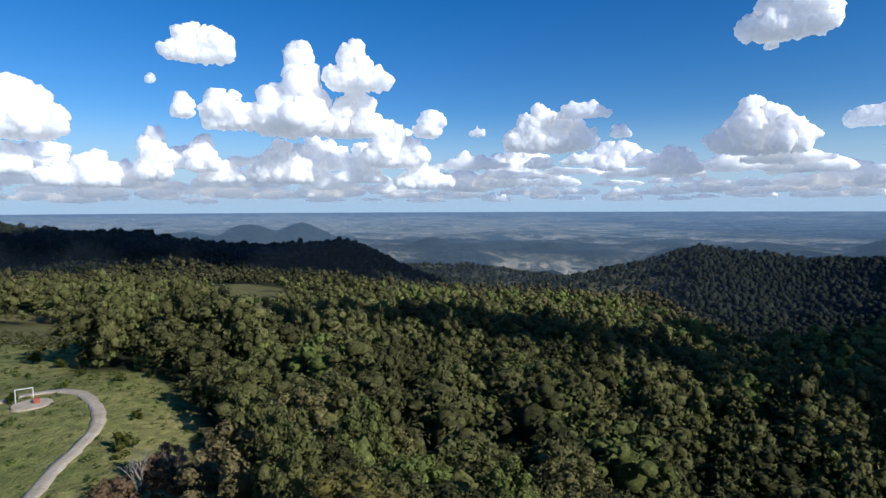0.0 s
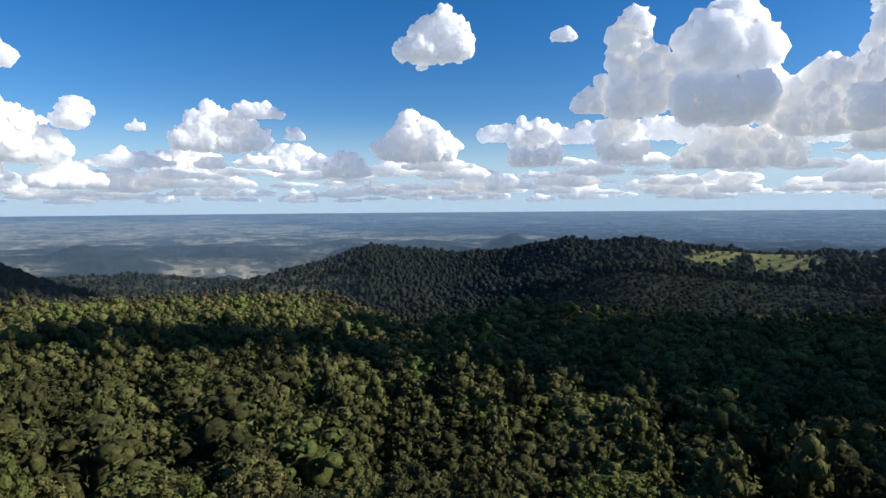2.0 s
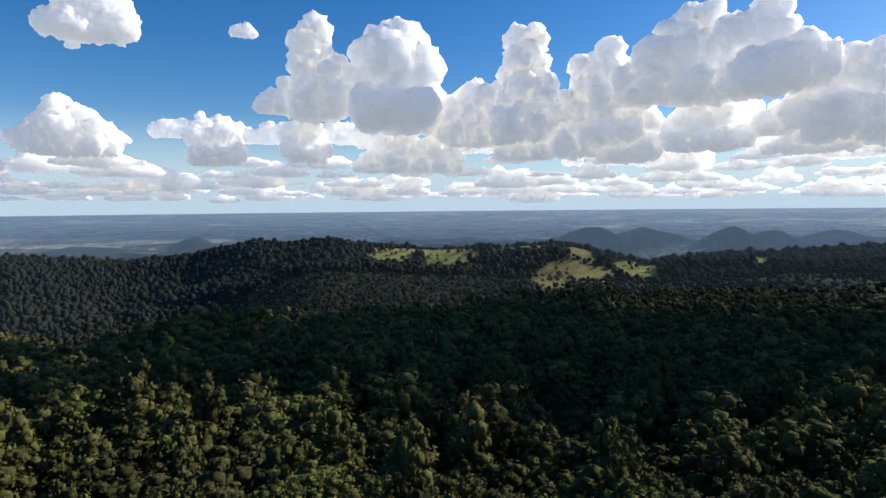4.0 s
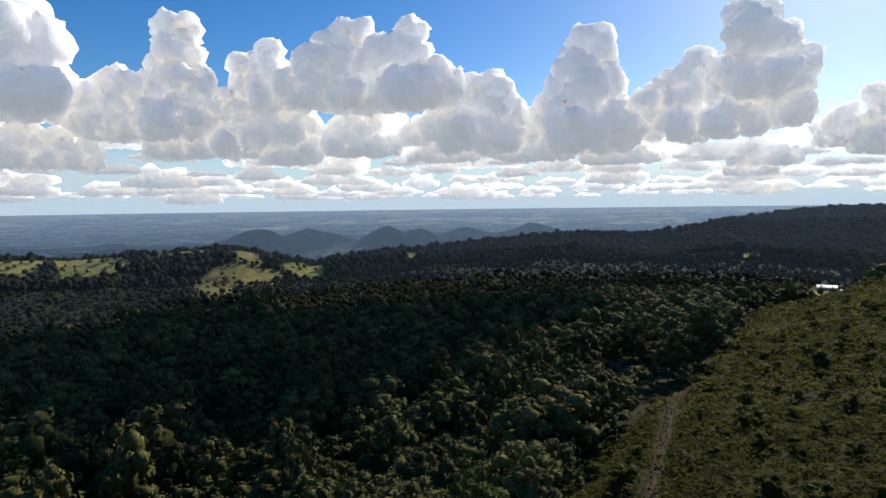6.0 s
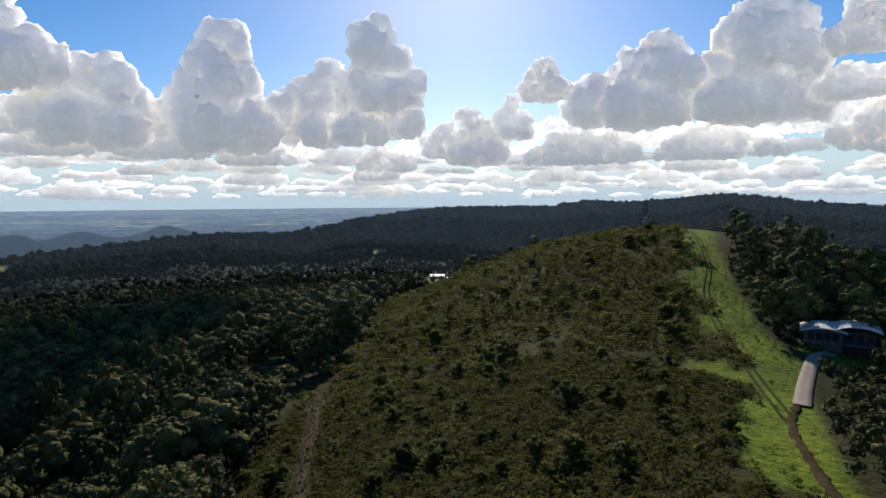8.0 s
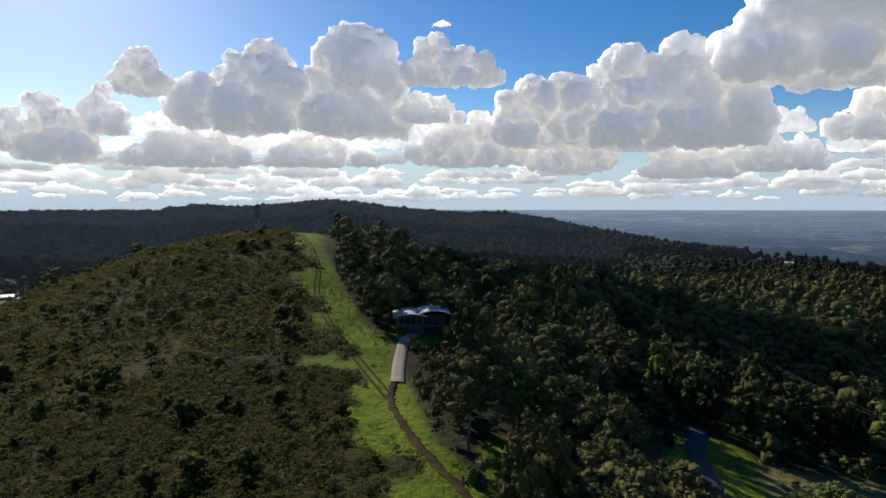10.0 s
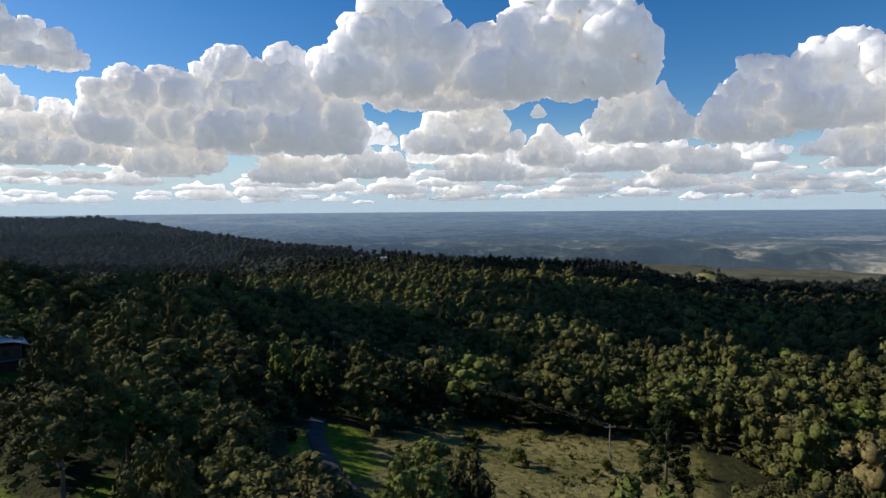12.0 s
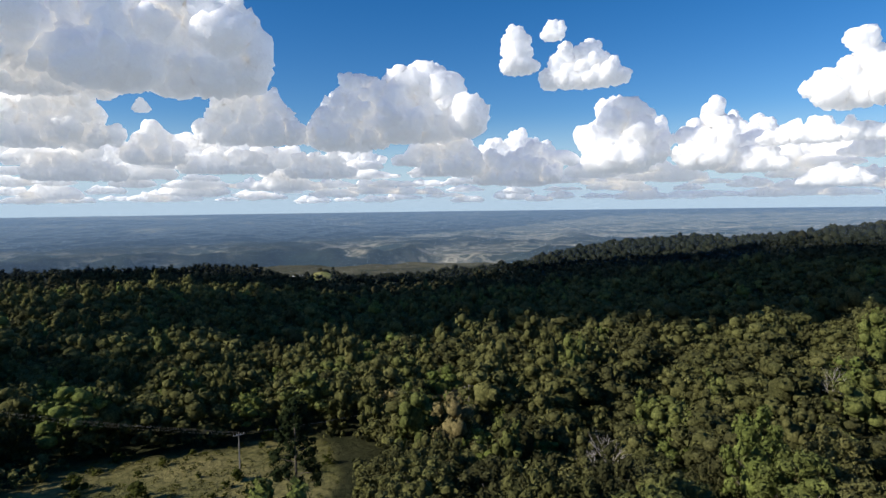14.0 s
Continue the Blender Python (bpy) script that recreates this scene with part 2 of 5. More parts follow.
for row in (
        (-119.8, 3.2, 6.2, 2.5), (-108.0, 3.8, 8.0, 2.4), (-91.6, 4.3, 7.4, 2.4), (-128.6, 4.1, 6.8, 4.9), (-138.3, 3.8, 11.8, 3.5), (-143.6, 7.4, 14.2, 8.3),
        (-153.3, 7.5, 13.5, 9.5), (-162.4, 11.7, 10.1, 4.5), (-160.1, 8.1, 7.7, 2.7), (-150.3, 3.9, 11.9, 2.8), (-164.0, 4.2, 13.0, 4.7), (-169.3, 7.9, 5.9, 4.2),
        (-173.7, 3.6, 9.4, 3.8), (-118.9, 2.4, 5.0, 1.9), (-177.7, 6.0, 12.3, 8.6), (-165.1, 4.4, 10.4, 4.5), (-171.6, 6.2, 10.8, 7.6), (-182.9, 5.9, 16.0, 9.4),
        (-193.6, 11.0, 16.2, 10.5), (-208.9, 10.8, 20.4, 10.9), (-198.4, 9.6, 14.9, 4.0), (-200.1, 5.6, 12.5, 4.7)):
    cumulus(*row)
for row in (
        (-208.0, 4.3, 5.8, 3.1), (-174.4, 3.6, 7.9, 4.0), (-216.2, 6.3, 11.6, 4.9), (-190.8, 3.2, 9.2, 2.9), (-184.0, 2.7, 9.7, 2.9), (-202.0, 2.8, 7.8, 2.6),
        (-225.5, 6.1, 9.5, 6.2), (-231.7, 6.9, 13.5, 7.8), (-250.6, 3.7, 9.7, 6.7), (-257.6, 3.6, 5.5, 5.1), (-266.4, 5.0, 10.8, 2.0), (-268.3, 7.9, 7.7, 5.5),
        (-207.7, 4.5, 5.3, 3.0), (-201.9, 6.0, 6.9, 4.0), (-213.9, 3.5, 9.1, 2.5), (-222.2, 3.1, 7.3, 2.6), (-234.6, 3.4, 6.5, 4.0), (-240.8, 2.4, 9.1, 3.6),
        (-260.9, 2.9, 6.5, 2.4), (-267.2, 1.5, 6.1, 1.8)):
    cumulus(*row)
for row in (
        (21.9, 13.0, 6.9, 3.4), (8.1, 11.3, 6.6, 4.0), (-30.0, 14.0, 8.0, 4.3), (1.3, 7.0, 3.3, 2.9), (23.4, 8.2, 2.3, 2.1), (25.9, 10.8, 1.1, 0.9),
        (-3.3, 6.9, 1.8, 1.0), (-16.6, 6.5, 2.2, 1.2), (-28.7, 13.0, 1.4, 1.2), (-42.0, 15.2, 2.9, 1.4), (-132.1, 6.3, 3.9, 3.8), (-135.1, 9.7, 4.7, 3.7),
        (-134.6, 10.1, 4.7, 3.1), (-161.6, 16.5, 2.3, 0.6), (-207.1, 8.5, 1.7, 1.2), (-247.1, 11.1, 9.7, 3.7), (-240.9, 12.6, 3.7, 3.9), (-244.3, 15.2, 2.1, 2.1)):
    cumulus(*row, thin=True)

# smaller clouds that fill the sky between and behind the large ones
fill_rng = random.Random(31)
for first, last, gap in ((34, -40, 9.5), (-44, -140, 4.6), (-140, -214, 6.0), (-214, -272, 9.0)):
    az = first
    while az > last:
        cumulus(az, fill_rng.uniform(3.4, 6.6), fill_rng.uniform(5.5, 10.0), fill_rng.uniform(1.9, 3.4), far=4720)
        az -= gap * fill_rng.uniform(0.7, 1.3)

# rows of small clouds that close up towards the horizon, too many to count
row_models = []
for k, q in enumerate((0.20, 0.26, 0.32, 0.17, 0.24, 0.36)):
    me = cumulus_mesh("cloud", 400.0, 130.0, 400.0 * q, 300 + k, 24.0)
    me.calc_loop_triangles()
    row_models.append((np.array([v.co[:] for v in me.vertices]), np.array([t.vertices[:] for t in me.loop_triangles])))
row_rng = random.Random(77)
for base, gap, wide, far in ((0.75, 3.4, 4.4, 4850), (1.3, 3.8, 5.0, 4780), (2.0, 4.4, 5.8, 4700), (2.9, 6.0, 6.6, 4600), (3.9, 9.0, 7.0, 4500)):
    az, V, F, n = 46.0, [], [], 0
    while az > -276:
        az -= gap * row_rng.uniform(0.6, 1.4)
        v, f = row_models[row_rng.randrange(6)]
        d = far + row_rng.uniform(-60, 60)
        p = EYE + bearing(az) * d
        k = radians(wide) * d / 400 * row_rng.uniform(0.6, 1.25)
        m = Matrix.Translation((p.x, p.y, EYE.z + d * math.tan(radians(base + row_rng.uniform(-0.25, 0.25))))) @ pose(0, 0, 0, 0, 0, az) @ Matrix.Diagonal((k, k, k * row_rng.uniform(0.6, 0.95), 1))
        m = np.array(m)
        V.append(v @ m[:3, :3].T + m[:3, 3])
        F.append(f + n)
        n += len(v)
    tagged(new("far_clouds", mesh_of("far_clouds", np.concatenate(V), np.concatenate(F), [cloud_mat])), "row of small far cumulus clouds low over the horizon", "clouds", kind="stuff")

# clouds added overhead, out of view, placed to throw shade on forest and hills
shade_rng = random.Random(9)
SHIFT = bearing(SUN_AZ) * (985 / math.tan(radians(SUN_EL)))


def shade_cloud(wide, deep, gaps):
    """A broad flat heap of puffs with ragged gaps."""
    iv, jf = ICO[2]
    V, F = [], []
    for i in range(int(wide / 55) + 1):
        for j in range(int(deep / 55) + 1):
            u, v = (i * 55 - wide / 2) + shade_rng.uniform(-20, 20), (j * 55 - deep / 2) + shade_rng.uniform(-20, 20)
            e = (2 * u / wide) ** 2 + (2 * v / deep) ** 2
            if e > shade_rng.uniform(0.8, 1.15) or shade_rng.random() < gaps:
                continue
            r = shade_rng.uniform(38, 62)
            wob = 1 + 0.15 * np.array([shade_rng.uniform(-1, 1) for _ in iv])[:, None]
            V.append(iv * wob * (r, r, r * 0.8) + (u, v, shade_rng.uniform(20, 70)))
            F.append(jf + len(iv) * len(F))
    V = np.concatenate(V)
    V[:, 2] = np.maximum(V[:, 2], V[:, 2] * 0.15)
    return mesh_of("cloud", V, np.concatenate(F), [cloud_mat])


for az, r, wide, deep, turn, gaps in ((-78, 440, 480, 300, 10, 0.25), (-42, 470, 300, 170, 0, 0.25), (-47, 270, 150, 230, 0, 0.2), (0, 335, 290, 70, -6, 0.15), (22, 1150, 1000, 420, 0, 0.05),
                                      (-258, 660, 520, 720, 0, 0.06), (-216, 760, 400, 200, 0, 0.1), (-183, 290, 90, 240, 0, 0.45), (-61, 175, 130, 112, 0, 0.0), (-228, 430, 240, 320, 0, 0.15)):
    p = bearing(az) * r + SHIFT
    ob = new("cloud", shade_cloud(wide, deep, gaps))
    ob.location, ob.rotation_euler = (p.x, p.y, 900.0), (0, 0, radians(az + turn))
    tagged(ob, "broad cumulus cloud high overhead with a grey base", "cloud", "cumulus clouds")


# ---- ground: heights below the eye along rings round it ----
RING = np.array([15, 40, 90, 180, 350, 700, 1000, 1300, 1700, 2100, 2700], float)
# one row for each 15 degrees of bearing, from 75 to the left round to -270
LEVEL = {
    75: (-34, -35, -40, -46, -54, -62, -60, -60, -100, -150, -200),
    60: (-34, -35, -38, -44, -52, -66, -60, -55, -100, -150, -205),
    45: (-34, -35, -37, -40, -49, -70, -64, -46, -100, -150, -210),
    30: (-34, -35, -37, -40, -60, -74, -68, -56, -100, -160, -215),
    15: (-34, -36, -41, -50, -70, -82, -90, -86, -150, -180, -217),
    0: (-34, -38, -50, -58, -75, -103, -140, -160, -175, -185, -217),
    -15: (-34, -39, -52, -62, -82, -110, -165, -172, -170, -180, -217),
    -30: (-34, -40, -55, -66, -92, -137, -137, -126, -114, -150, -217),
    -45: (-34, -40, -56, -68, -88, -115, -105, -71, -130, -180, -217),
    -60: (-34, -40, -57, -68, -88, -112, -112, -91, -120, -180, -217),
    -75: (-34, -39, -56, -67, -86, -122, -128, -100, -140, -190, -217),
    -90: (-34, -38, -54, -66, -84, -108, -105, -96, -150, -190, -217),
    -105: (-34, -37, -48, -60, -75, -102, -94, -71, -120, -120, -200),
    -120: (-33, -35, -41, -50, -60, -98, -103, -94, -66, -26, -130),
    -135: (-33, -34, -37, -39, -25, -85, -100, -92, -58, -12, -120),
    -150: (-33, -33, -34.5, -34, -17.5, -85, -95, -78, -48, -4, -120),
    -165: (-33, -34, -36, -41, -46, -83, -84, -80, -62, -24, -140),
    -180: (-33, -35, -42, -52, -58, -86, -92, -96, -92, -92, -180),
    -195: (-34, -37, -48, -60, -68, -79, -87, -130, -170, -190, -217),
    -210: (-34, -38, -52, -62, -72, -81, -98, -150, -180, -190, -217),
    -225: (-34, -39, -52, -63, -80, -100, -121, -140, -180, -190, -217),
    -240: (-34, -39, -53, -62, -75, -97, -103, -150, -180, -195, -217),
    -255: (-34, -38, -50, -58, -66, -79, -82, -80, -130, -170, -217),
    -270: (-34, -37, -46, -52, -58, -61, -56, -39, -100, -140, -210),
}
GRID = np.array([LEVEL[75 - 15 * i] for i in range(24)])


def smooth(e, lo, hi):
    t = np.clip((e - lo) / (hi - lo), 0, 1)
    return t * t * (3 - 2 * t)


# crests: slope on the near and far side, rounding in metres, then bearing, elevation of the tree tops and distance along the line
CRESTS = {
    "left": (0.16, 0.25, 60, ((42, -0.9, 1300), (36.8, -1.03, 1300), (34.7, -1.43, 1300), (31.2, -1.73, 1300), (27.1, -1.78, 1300), (23.5, -2.65, 1300), (17.7, -3.09, 1300), (13.2, -3.02, 1280), (9.5, -2.75, 1250),
                              (7.9, -3.25, 1240), (4.6, -4.93, 1200), (1.3, -6.49, 1150), (-2.5, -8.4, 1100))),
    "spur": (0.05, 0.50, 40, ((12.2, -7.21, 760), (2.4, -7.13, 770), (-6.4, -7.30, 770), (-11.7, -7.58, 770), (-16.9, -7.96, 760), (-19.9, -7.63, 740), (-22.3, -9.13, 720), (-24.2, -10.35, 700), (-27.9, -11.49, 650))),
    "across": (0.24, 0.25, 50, ((-7.6, -7.2, 1300), (-11.7, -6.37, 1450), (-18.8, -4.80, 1650), (-23.4, -3.26, 1700), (-26.4, -3.66, 1680), (-31.9, -4.26, 1650), (-36.7, -3.86, 1600), (-42.3, -2.81, 1500),
                                (-45.7, -2.98, 1450), (-49.3, -2.68, 1400), (-52.3, -3.21, 1350), (-59.2, -3.68, 1300), (-64.2, -3.43, 1280), (-69.0, -3.17, 1270), (-72.5, -3.30, 1250), (-75.5, -4.19, 1230), (-79.4, -4.85, 1220))),
    "shoulder": (0.10, 0.40, 30, ((-24.4, -12.12, 470), (-28.4, -11.30, 480), (-34.8, -9.74, 500), (-40.2, -9.26, 510), (-45.7, -9.67, 520), (-51.2, -10.5, 530), (-56.6, -10.5, 550), (-60.6, -9.5, 580), (-69.1, -8.32, 620), (-76.0, -7.52, 660))),
    "right": (0.13, 0.25, 60, ((-76.0, -5.3, 1150), (-79.9, -4.85, 1200), (-84.3, -4.17, 1250), (-90.9, -3.72, 1300), (-97.2, -3.08, 1320), (-103.2, -2.59, 1350), (-109.7, -2.60, 1400), (-111.5, -2.39, 1450), (-116.6, -1.42, 1600))),
    "mountain": (0.085, 0.30, 90, ((-111.5, -2.5, 1500), (-116.6, -1.42, 1600), (-121.0, -0.73, 1800), (-125.2, -0.34, 2000), (-130.3, -0.3, 2050), (-136.0, -0.29, 2100), (-139.0, 0.22, 2100), (-143.3, 0.07, 2100), (-147.6, 0.34, 2100),
                                   (-150.8, 0.72, 2100), (-154.7, 0.23, 2100), (-158.5, -0.20, 2100), (-163.8, -0.52, 2100), (-167.9, -0.51, 2050), (-171.4, -1.12, 1950), (-176.2, -2.03, 1700), (-182.7, -3.09, 1300), (-189.1, -3.75, 1200))),
    "plateau": (0.06, 0.30, 60, ((-179.2, -3.5, 1100), (-185.0, -3.58, 1000), (-190.5, -3.91, 930), (-194.8, -4.03, 890), (-200.8, -5.15, 900), (-205.9, -5.09, 900), (-211.0, -4.77, 920), (-215.9, -5.1, 940), (-221.0, -6.37, 980),
                                 (-226.1, -6.6, 1000), (-229.5, -6.5, 1050), (-234.5, -5.93, 1100), (-240.0, -5.42, 1150))),
    "east": (0.12, 0.25, 60, ((-240.0, -5.53, 1200), (-245.3, -4.12, 1250), (-250.5, -3.20, 1300), (-256.8, -2.71, 1320), (-259.9, -2.93, 1320), (-264.2, -2.41, 1320), (-268.1, -1.77, 1320), (-272, -1.3, 1320))),
}
CREST_TREES = 10.5


def spline(p0, p1, p2, p3, t):
    return p1 + 0.5 * t * (p2 - p0 + t * (2 * p0 - 5 * p1 + 4 * p2 - p3 + t * (3 * (p1 - p2) + p3 - p0)))


def polar(x, y):
    """Bearing in degrees, from 75 down to -285, and distance."""
    az = np.degrees(np.arctan2(-np.asarray(x, float), np.asarray(y, float)))
    return 75.0 - np.mod(75.0 - az, 360.0), np.hypot(x, y)


def height(x, y):
    """The ground's height at x, y."""
    x, y = np.asarray(x, float), np.asarray(y, float)
    az, r = polar(x, y)
    a = (75.0 - az) / 15.0
    i = np.floor(a).astype(int)
    u = np.interp(np.log(np.maximum(r, 15)), np.log(RING), np.arange(len(RING)))
    j = np.minimum(np.floor(u).astype(int), len(RING) - 2)
    cols = []
    for dj in (-1, 0, 1, 2):
        jj = np.clip(j + dj, 0, len(RING) - 1)
        cols.append(spline(*(GRID[(i + d) % 24, jj] for d in (-1, 0, 1, 2)), a - i))
    z = spline(*cols, u - j)
    z = z - 45 * smooth(r, 780, 1000) * smooth(-az, 2, 12) * (1 - smooth(-az, 36, 50))  # the ravine
    z = z - 22 * smooth(r, 1000, 1200)
    z = z - 36 * smooth(r, 540, 680) * (1 - smooth(r, 900, 1100)) * smooth(-az, 22, 30) * (1 - smooth(-az, 58, 72))
    calm = np.zeros(np.shape(z))
    for near, far, soft, line in CRESTS.values():
        la, le, lr = (np.array(q) for q in zip(*line))
        rc = np.interp(-az, -la, lr)
        past = np.maximum(np.maximum(az - la[0], la[-1] - az), 0)
        top = rc * np.tan(np.radians(np.interp(-az, -la, le))) - CREST_TREES - past * rc * 0.022
        d = r - rc
        rise = top - np.where(d < 0, near, far) * (np.sqrt(d * d + soft * soft) - soft)
        gap = np.clip((z - rise) / 24 + 0.5, 0, 1)
        z = rise + (z - rise) * gap
        calm = np.maximum(calm, np.exp(-(d / 130) ** 2) * (past < 2))
    rough = np.clip((r - 250) / 900, 0, 1) * (1 - 0.85 * calm)
    z = z + fbm(x, y, 300, 4, 3) * 11 * rough - np.abs(fbm(x, y, 210, 3, 29)) * 26 * rough * (r > 700) + fbm(x, y, 60, 3, 8) * 1.5 * np.clip(r / 100, 0.2, 1)
    z = z + 17 * np.exp(-((az + 222) / 1.7) ** 2 - ((r - 1010) / 75) ** 2)  # a bare knoll
    return EYE.z + z


def ground_at(az, r):
    p = bearing(az) * r
    return Vector((p.x, p.y, float(height(p.x, p.y))))


# open land: bearing, distance, half width in degrees, half depth in metres, kind (1 green, 2 olive, 3 straw, 4 meadow)
OPEN = [
    (35, 112, 13, 55, 4), (33, 90, 8, 26, 4), (41, 190, 11.2, 55, 4), (30, 96, 7, 30, 4), (42, 75, 12, 25, 3), (25, 84, 10.5, 25, 3), (35.2, 268, 7.4, 92, 3), (36.3, 390, 2.4, 26, 3), (18.1, 555, 3.9, 150, 3),
    (-55, 1235, 2.6, 75, 4), (-61, 1220, 2.8, 80, 4), (-60, 1310, 7.2, 45, 4), (-67.6, 1265, 2.6, 60, 4), (-72.6, 1075, 4.3, 80, 3), (-70.5, 985, 1.9, 75, 3), (-73.4, 1205, 1.7, 60, 3), (-78.2, 1140, 1.9, 75, 4),
    (-124.8, 690, 1.35, 190, 4), (-88.3, 1225, 0.8, 45, 4), (-114.9, 1130, 0.6, 40, 4), (-118.8, 1133, 1.5, 36, 4),
    (-205, 138, 9.5, 27, 3), (-216, 125, 7.0, 32, 3), (-200, 112, 6, 16, 3), (-211, 107, 9, 18, 3), (-196, 128, 5, 14, 3), (-187, 108, 4.2, 34, 1), (-170, 80, 4.5, 14, 1), (-222.0, 985, 1.5, 60, 4), (-219.4, 985, 1.2, 40, 4), (-109, 216, 2.0, 22, 3), (-209, 96, 17, 24, 3), (-159.3, 170, 2.6, 12, 1)]
LEFT_R, LEFT_AZ = (15, 65, 97, 110, 127, 164, 188, 259, 350, 430), (-92, -98, -102, -104, -107, -111, -114.5, -118, -119, -121)
RIGHT_R, RIGHT_AZ = (15, 65, 85, 105, 125, 155, 175, 250, 430), (-182, -167, -160.8, -158.8, -157.6, -156.8, -154, -150.5, -149)


def open_weights(x, y):
    """How far the ground is green grass, olive bracken, straw, meadow (0 to 1 each)."""
    az, r = polar(x, y)
    wob = fbm(x, y, 28, 3, 21)
    w = {k: np.zeros(np.shape(az)) for k in (1, 2, 3, 4)}
    for a, d, ha, hd, k in OPEN:
        e = ((az - a) / ha) ** 2 + ((r - d) / hd) ** 2 + wob * 0.7
        w[k] = np.maximum(w[k], 1 - smooth(e, 0.8, 1.15))
    left, right = np.interp(r, LEFT_R, LEFT_AZ), np.interp(r, RIGHT_R, RIGHT_AZ)
    q = wob * 120 / np.maximum(r, 30)
    soft = 90 / np.maximum(r, 30)
    hill = (1 - smooth(r - wob * 10, 405, 430)) * smooth(left + q - az, -soft, soft) * smooth(az - right - q, -soft, soft)
    lush = np.interp(r, (15, 60, 100, 140, 200, 300, 430), (-150, -153, -152, -150, -149, -147.5, -144)) + q * 3.0
    mixed = smooth(lush - az + fbm(x, y, 9, 3, 4) * 800 / np.maximum(r, 30), -3 * soft, 3 * soft)
    w[1] = np.maximum(w[1], hill * mixed)
    w[2] = np.maximum(w[2], np.maximum(hill * (1 - mixed), 1 - smooth(r, 16, 24)))
    return w


def scrub_at(x, y):
    """Dry, thinly wooded hills beyond the spur, 0 to 1."""
    az, r = polar(x, y)
    return smooth(r, 950, 1250) * smooth(az, -27, -19) * (1 - smooth(az, 1, 7)) + smooth(r, 1500, 1800) * ((az < -180) & (az > -250))


def open_kind(x, y):
    """0 forest; else the kind of open ground."""
    w = open_weights(x, y)
    a = np.stack([np.full(np.shape(x), 0.5), w[1], w[2], w[3], w[4]])
    return np.where(a[1:].sum(0) > 0.5, a[1:].argmax(0) + 1, 0)


def sheet(name, radii, step, heights, mats, pick):
    az = np.radians(np.arange(0, 360, step))
    A, R = np.meshgrid(az, radii, indexing="ij")
    X, Y = -np.sin(A) * R, np.cos(A) * R
    Z = heights(X, Y)
    n, k = X.shape
    idx = np.arange(n * k).reshape(n, k)
    nxt = np.roll(idx, -1, axis=0)
    f = np.stack([idx[:, :-1], idx[:, 1:], nxt[:, 1:], nxt[:, :-1]], -1).reshape(-1, 4)
    v = np.stack([X, Y, Z], -1).reshape(-1, 3)
    c = v[f].mean(1)
    return new(name, mesh_of(name, v, f, mats, True, pick(c[:, 0], c[:, 1])))


def blended_ground():
    """One ground material: forest floor, far canopy and four kinds of grass, mixed by where each grows."""
    m, n, l, b = material("ground", 0.95)
    b.inputs["Specular IOR Level"].default_value = 0.05
    def layer(dark, light, scale, fine):
        base = ramp(n, l, noise_node(n, l, scale, 5), [(0.3, dark), (0.7, light)])
        return mix(n, l, 0.9, base, ramp(n, l, noise_node(n, l, scale * fine, 4), [(0.28, (0.6, 0.62, 0.6)), (0.72, (1.6, 1.56, 1.46))]), "MULTIPLY")
    col = layer((0.018, 0.022, 0.010), (0.045, 0.046, 0.022), 0.06, 10)
    for name, c in (("canopy", layer((0.018, 0.026, 0.018), (0.040, 0.046, 0.030), 0.012, 12)),
                    ("scrub", layer((0.035, 0.040, 0.026), (0.125, 0.115, 0.070), 0.010, 9)),
                    ("green", layer((0.060, 0.092, 0.011), (0.135, 0.185, 0.022), 0.06, 14)),
                    ("olive", layer((0.022, 0.025, 0.007), (0.045, 0.046, 0.013), 0.06, 14)),
                    ("straw", layer((0.095, 0.095, 0.036), (0.20, 0.175, 0.075), 0.05, 14)),
                    ("meadow", layer((0.11, 0.145, 0.038), (0.30, 0.265, 0.105), 0.035, 12))):
        a = n.new("ShaderNodeAttribute")
        a.attribute_name = name
        col = mix(n, l, a.outputs["Fac"], col, c)
    l.new(col, b.inputs["Base Color"])
    bump(n, l, b, noise_node(n, l, 0.55, 5, 0.7), 1.0, 1.1)
    return m


ground = sheet("ground", np.concatenate([[1e-5], np.geomspace(1.5, 2720, 250)]), 0.6, height, [blended_ground()], lambda x, y: np.zeros(np.shape(x), int))
gv = np.empty(len(ground.data.vertices) * 3, np.float32)
ground.data.vertices.foreach_get("co", gv)
gx, gy = gv[0::3].astype(float), gv[1::3].astype(float)
for name_, w_ in zip(("green", "olive", "straw", "meadow"), open_weights(gx, gy).values()):
    ground.data.attributes.new(name_, "FLOAT", "POINT").data.foreach_set("value", w_.astype(np.float32))
ground.data.attributes.new("canopy", "FLOAT", "POINT").data.foreach_set("value", smooth(np.hypot(gx, gy), 380, 800).astype(np.float32))
ground.data.attributes.new("scrub", "FLOAT", "POINT").data.foreach_set("value", np.clip(scrub_at(gx, gy), 0, 1).astype(np.float32))
tagged(ground, "hilly ground of dark forest floor with grassy ridge and fields", "ground", kind="structure")

